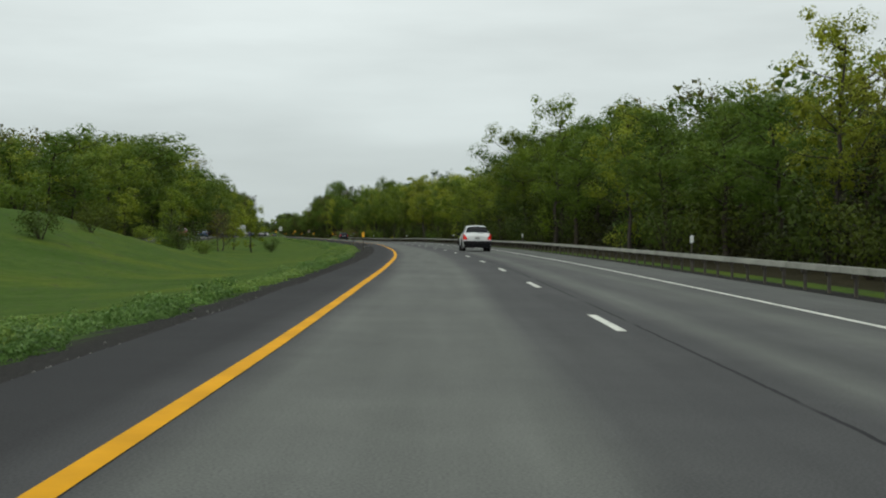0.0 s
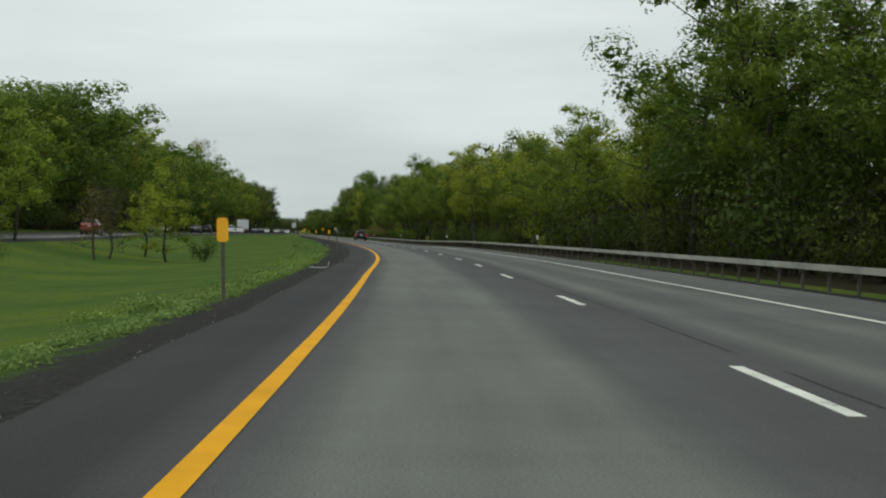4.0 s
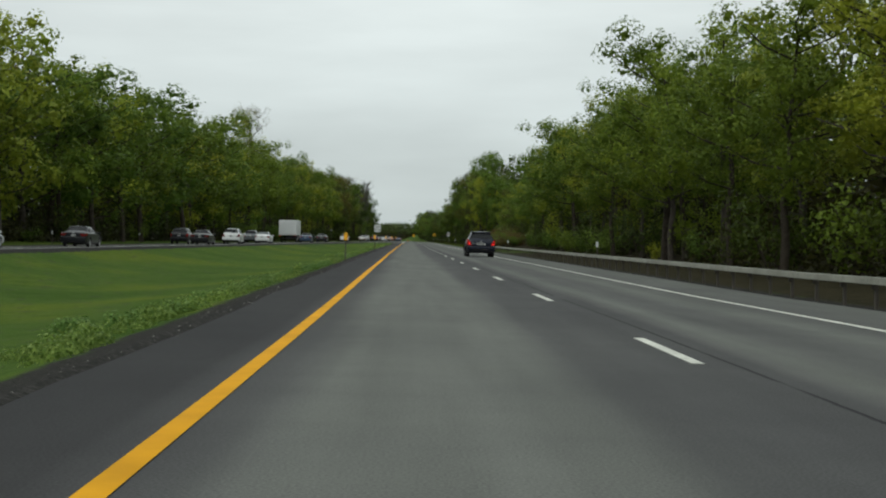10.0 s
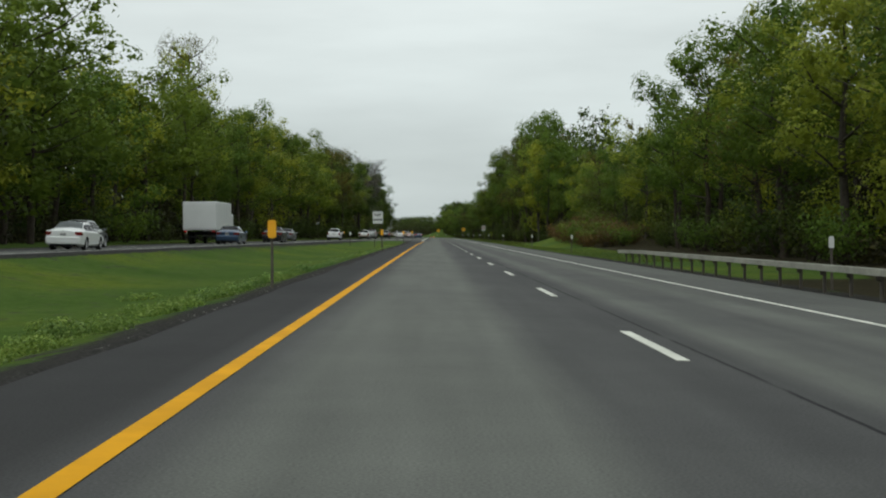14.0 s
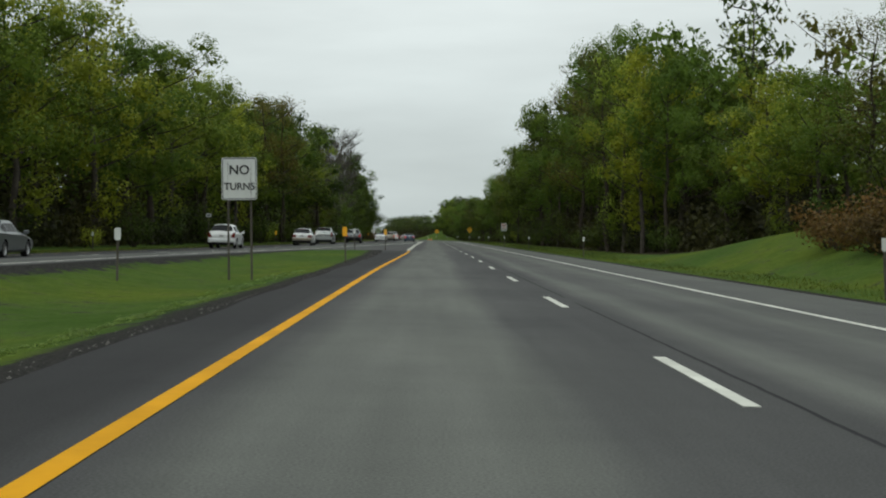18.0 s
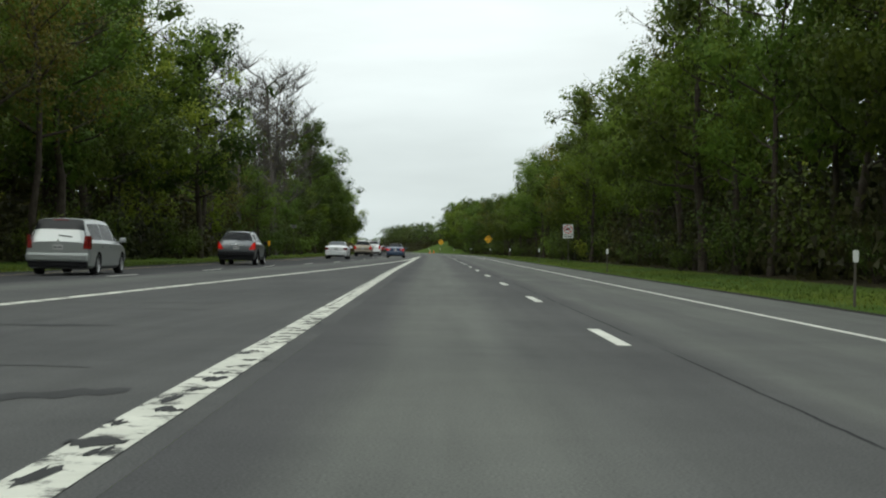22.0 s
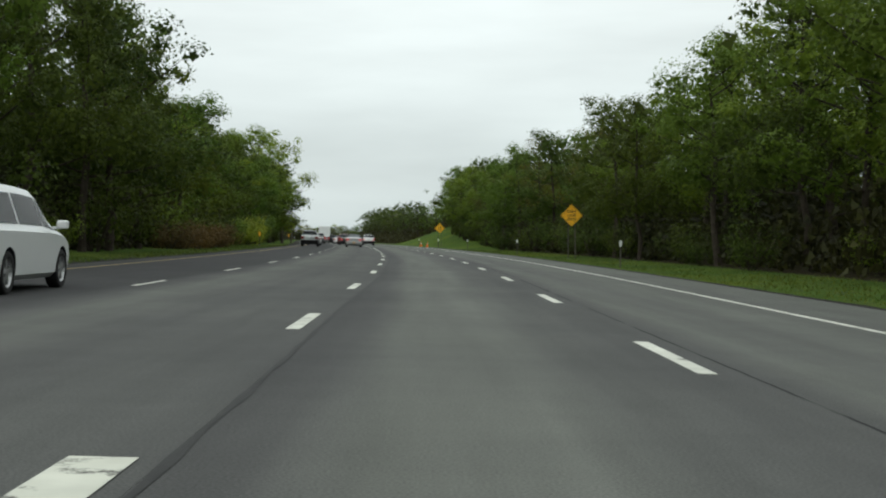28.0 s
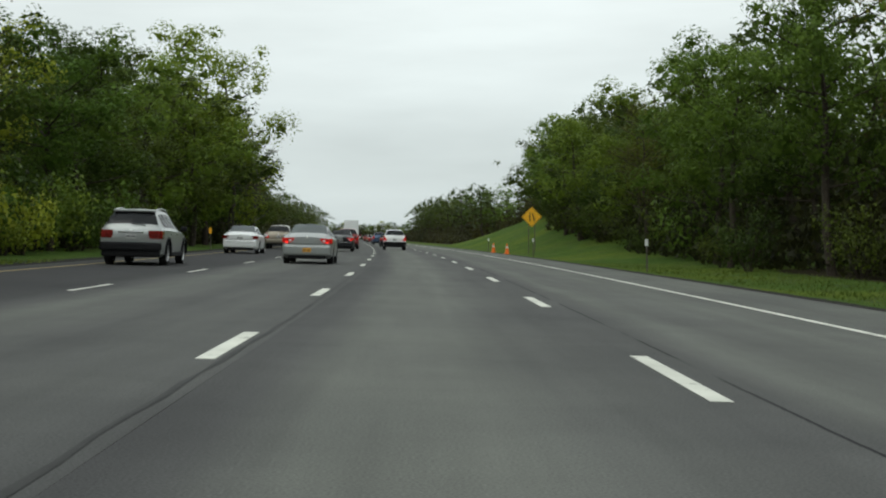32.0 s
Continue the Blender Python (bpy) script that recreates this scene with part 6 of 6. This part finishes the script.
def sign_post(parent, x, top, y=0.03):
    bm = bmesh.new()
    rbox(bm, (x, y, top / 2 - 0.15), (0.06, 0.035, top + 0.3), 0.006)
    rbox(bm, (x, y - 0.02, top / 2 - 0.15), (0.028, 0.02, top + 0.3), 0.004)
    return part("post", bm, MAT_POST, parent)


def no_turns():
    root = new("road_sign")
    plate("panel", 1.02, 1.22, 0.07, MAT_SIGN_W, root, 0, 2.93)
    border("border", 0.98, 1.18, 0.022, 0.06, MAT_BLACK, root, -0.003, 2.93)
    words("NO", 0.27, root, -0.004, 3.17, MAT_BLACK)
    words("TURNS", 0.205, root, -0.004, 2.70, MAT_BLACK)
    for x in (-0.33, 0.33):
        sign_post(root, x, 3.4)
    root.matrix_basis = plan_pose(453, -5.46)
    tagged(root, "white sign reading NO TURNS on two posts in the grass", "road sign")


def no_entry_vehicles():
    root = new("road_sign")
    plate("panel", 0.84, 0.84, 0.06, MAT_SIGN_W, root, 0, 2.75)
    border("border", 0.81, 0.81, 0.016, 0.05, MAT_BLACK, root, -0.003, 2.75)
    bm = bmesh.new()
    n = 36
    a, b = [], []
    for k in range(n):
        c, d = math.cos(2 * math.pi * k / n), math.sin(2 * math.pi * k / n)
        a.append(bm.verts.new((c * 0.35, 0, d * 0.35)))
        b.append(bm.verts.new((c * 0.285, 0, d * 0.285)))
    for k in range(n):
        bm.faces.new((a[k], a[(k + 1) % n], b[(k + 1) % n], b[k]))
    bmesh.ops.solidify(bm, geom=bm.faces[:], thickness=0.002)
    bmesh.ops.translate(bm, vec=(0, -0.008, 2.75), verts=bm.verts)
    part("prohibition_ring", bm, MAT_SIGN_R, root)
    box_part("prohibition_bar", (0, -0.010, 2.75), (0.06, 0.003, 0.60), MAT_SIGN_R, root, 0, (0, -45, 0))
    sym = bmesh.new()
    rbox(sym, (0.04, -0.005, 2.78), (0.26, 0.003, 0.17), 0.0)
    rbox(sym, (-0.15, -0.005, 2.75), (0.11, 0.003, 0.12), 0.0)
    for x in (-0.14, 0.06, 0.13):
        cyl(sym, (x, -0.005, 2.68), 0.035, 0.003, (90, 0, 0), 12)
    part("vehicle_symbol", sym, MAT_BLACK, root)
    plate("lower_panel", 0.84, 0.27, 0.04, MAT_SIGN_W, root, 0, 2.17)
    for x, w in ((-0.2, 0.26), (0.15, 0.30)):
        box_part("writing_bar", (x, -0.003, 2.17), (w, 0.003, 0.09), MAT_BLACK, root)
    sign_post(root, 0.0, 3.15)
    root.matrix_basis = plan_pose(626, 11.0, rise(626, 11.0))
    tagged(root, "white prohibition sign with red ring and dark vehicle symbol", "road sign")


def diamond(s, l, side, lines, label, high):
    root = new("warning_sign")
    plate("panel", side, side, 0.05, MAT_SIGN_Y, root, 0, high, 45)
    border("border", side - 0.05, side - 0.05, 0.018, 0.04, MAT_BLACK, root, -0.003, high, 45)
    if lines:
        for k, t in enumerate(lines):
            words(t, 0.155, root, -0.004, high + 0.24 - 0.24 * k, MAT_BLACK)
    else:
        sym = bmesh.new()
        rbox(sym, (-0.13, 0, high - 0.02), (0.07, 0.003, 0.62), 0.0)
        rbox(sym, (0.15, 0, high - 0.18), (0.07, 0.003, 0.30), 0.0)
        rbox(sym, (0.09, 0, high + 0.10), (0.07, 0.003, 0.34), 0.0, (0, -20, 0))
        bmesh.ops.translate(sym, vec=(0, -0.005, 0), verts=sym.verts)
        part("lane_symbol", sym, MAT_BLACK, root, "black narrowing lane symbol")
    for x in (-0.22, 0.22):
        sign_post(root, x, high + 0.2)
    root.matrix_basis = plan_pose(s, l)
    tagged(root, label, "warning sign")


no_turns()
no_entry_vehicles()
diamond(746, 10.6, 1.02, ("RIGHT", "LANE", "ENDS"), "yellow diamond warning sign with three lines of black lettering", 2.75)
diamond(857, 9.9, 1.05, (), "yellow diamond sign with a narrowing lane symbol", 2.7)


def marker(s, l, colour, w, h, high, label, group):
    root = new("roadside_marker")
    plate("reflector", w, h, min(w, h) * 0.3, colour, root, -0.03, high - h / 2, 0, 0.012)
    bm = bmesh.new()
    rbox(bm, (0, 0, high / 2 - 0.1), (0.055, 0.02, high + 0.15), 0.005)
    rbox(bm, (0, 0.014, high / 2 - 0.1), (0.022, 0.02, high + 0.15), 0.004)
    part("post", bm, MAT_POST, root)
    root.matrix_basis = plan_pose(s, l, None, q_rnd.uniform(-8, 8)) @ pose(0, 0, 0, q_rnd.uniform(-2, 2), q_rnd.uniform(-2, 2), 0)
    tagged(root, label, "marker", group)


for s, l in ((104, -3.3), (223, -3.25), (282, -3.25), (341, -3.2), (403, -3.2), (466, -3.25), (503.5, -2.95)):
    marker(s, l, MAT_SIGN_O, 0.17, 0.36, 1.35, "amber marker plate on a steel post beside the pavement", "amber markers")
for s in (548, 610, 662, 772, 838):
    marker(s, float(left_edge(s)) - 2.2, MAT_SIGN_O, 0.17, 0.36, 1.30, "amber marker plate on a post across the road", "amber markers")
for s, l in ((503.5, -4.9), (448, -7.9)):
    marker(s, l, MAT_SIGN_W, 0.16, 0.32, 1.35, "white marker plate on a steel post in the grass", "white markers")
marker(163, -3.3, MAT_GREY, 0.10, 0.20, 1.35, "grey marker post beside the pavement", "white markers")
for s in (48, 108, 168, 226, 284, 344, 403, 439, 494, 540, 582, 628, 672, 717, 761, 806, 846, 880):
    marker(s, 8.75, MAT_SIGN_W, 0.12, 0.26, 1.2, "white reflector on a short steel post by the verge", "white markers")
for s in range(300, 500, 27):
    marker(s, float(left_edge(s)) - 2.4, MAT_SIGN_W, 0.11, 0.22, 1.05, "white reflector post across the far carriageway", "white markers")


def small_sign(s, l, w, h, high, mat, label):
    root = new("road_sign")
    plate("panel", w, h, 0.03, mat, root, 0, high)
    box_part("writing_bar", (0, -0.003, high), (w * 0.7, 0.003, h * 0.35), MAT_BLACK, root)
    sign_post(root, 0.0, high + h / 2)
    root.matrix_basis = plan_pose(s, l)
    tagged(root, label, "road sign")


small_sign(644, -13.0, 0.5, 0.28, 2.75, MAT_GREY, "small grey road sign on a post by the trees")
small_sign(520, float(left_edge(520)) - 2.6, 0.4, 0.25, 2.4, MAT_SIGN_W, "small white road sign on a post by the trees")


def cone(s, l):
    root = new("traffic_cone")
    bm = bmesh.new()
    cyl(bm, (0, 0, 0.39), 0.16, 0.70, (0, 0, 0), 18, 0.035)
    part("cone_body", bm, MAT_CONE, root)
    bm = bmesh.new()
    cyl(bm, (0, 0, 0.50), 0.108, 0.11, (0, 0, 0), 18, 0.090)
    part("reflective_band", bm, MAT_SIGN_W, root)
    box_part("base", (0, 0, 0.02), (0.38, 0.38, 0.04), MAT_CONE, root, 0.012)
    root.matrix_basis = plan_pose(s, l)
    tagged(root, "orange traffic cone with a white band on the verge", "traffic cone", "traffic cones")


cone(858, 8.2)
cone(868, 8.1)

# bent pale rod lying at the pavement's edge
v, f = [], []
tube(v, f, [Vector((-0.75, 0.0, 0.03)), Vector((0.05, 0.05, 0.03)), Vector((0.18, 0.1, 0.08)), Vector((0.20, 0.12, 0.26)), Vector((0.30, 0.1, 0.34))], [0.014] * 5, 6)
rod = new("bent_rod", make_mesh("bent_rod", v, f, MAT_SIGN_W, True))
rod.matrix_basis = plan_pose(124.4, -2.85) @ Matrix.Diagonal((0.6, 0.6, 0.6, 1))
tagged(rod, "bent pale plastic rod lying on the dirt shoulder", "debris")
bm = bmesh.new()
cyl(bm, (0, 0, 0.05), 0.05, 0.26, (90, 0, 35), 10, 0.035)
me = bpy.data.meshes.new("bottle")
bm.to_mesh(me), bm.free()
me.materials.append(MAT_GREY)
bottle = new("bottle", me)
bottle.matrix_basis = plan_pose(209, -3.6)
tagged(bottle, "crushed grey bottle lying in the weeds", "debris")
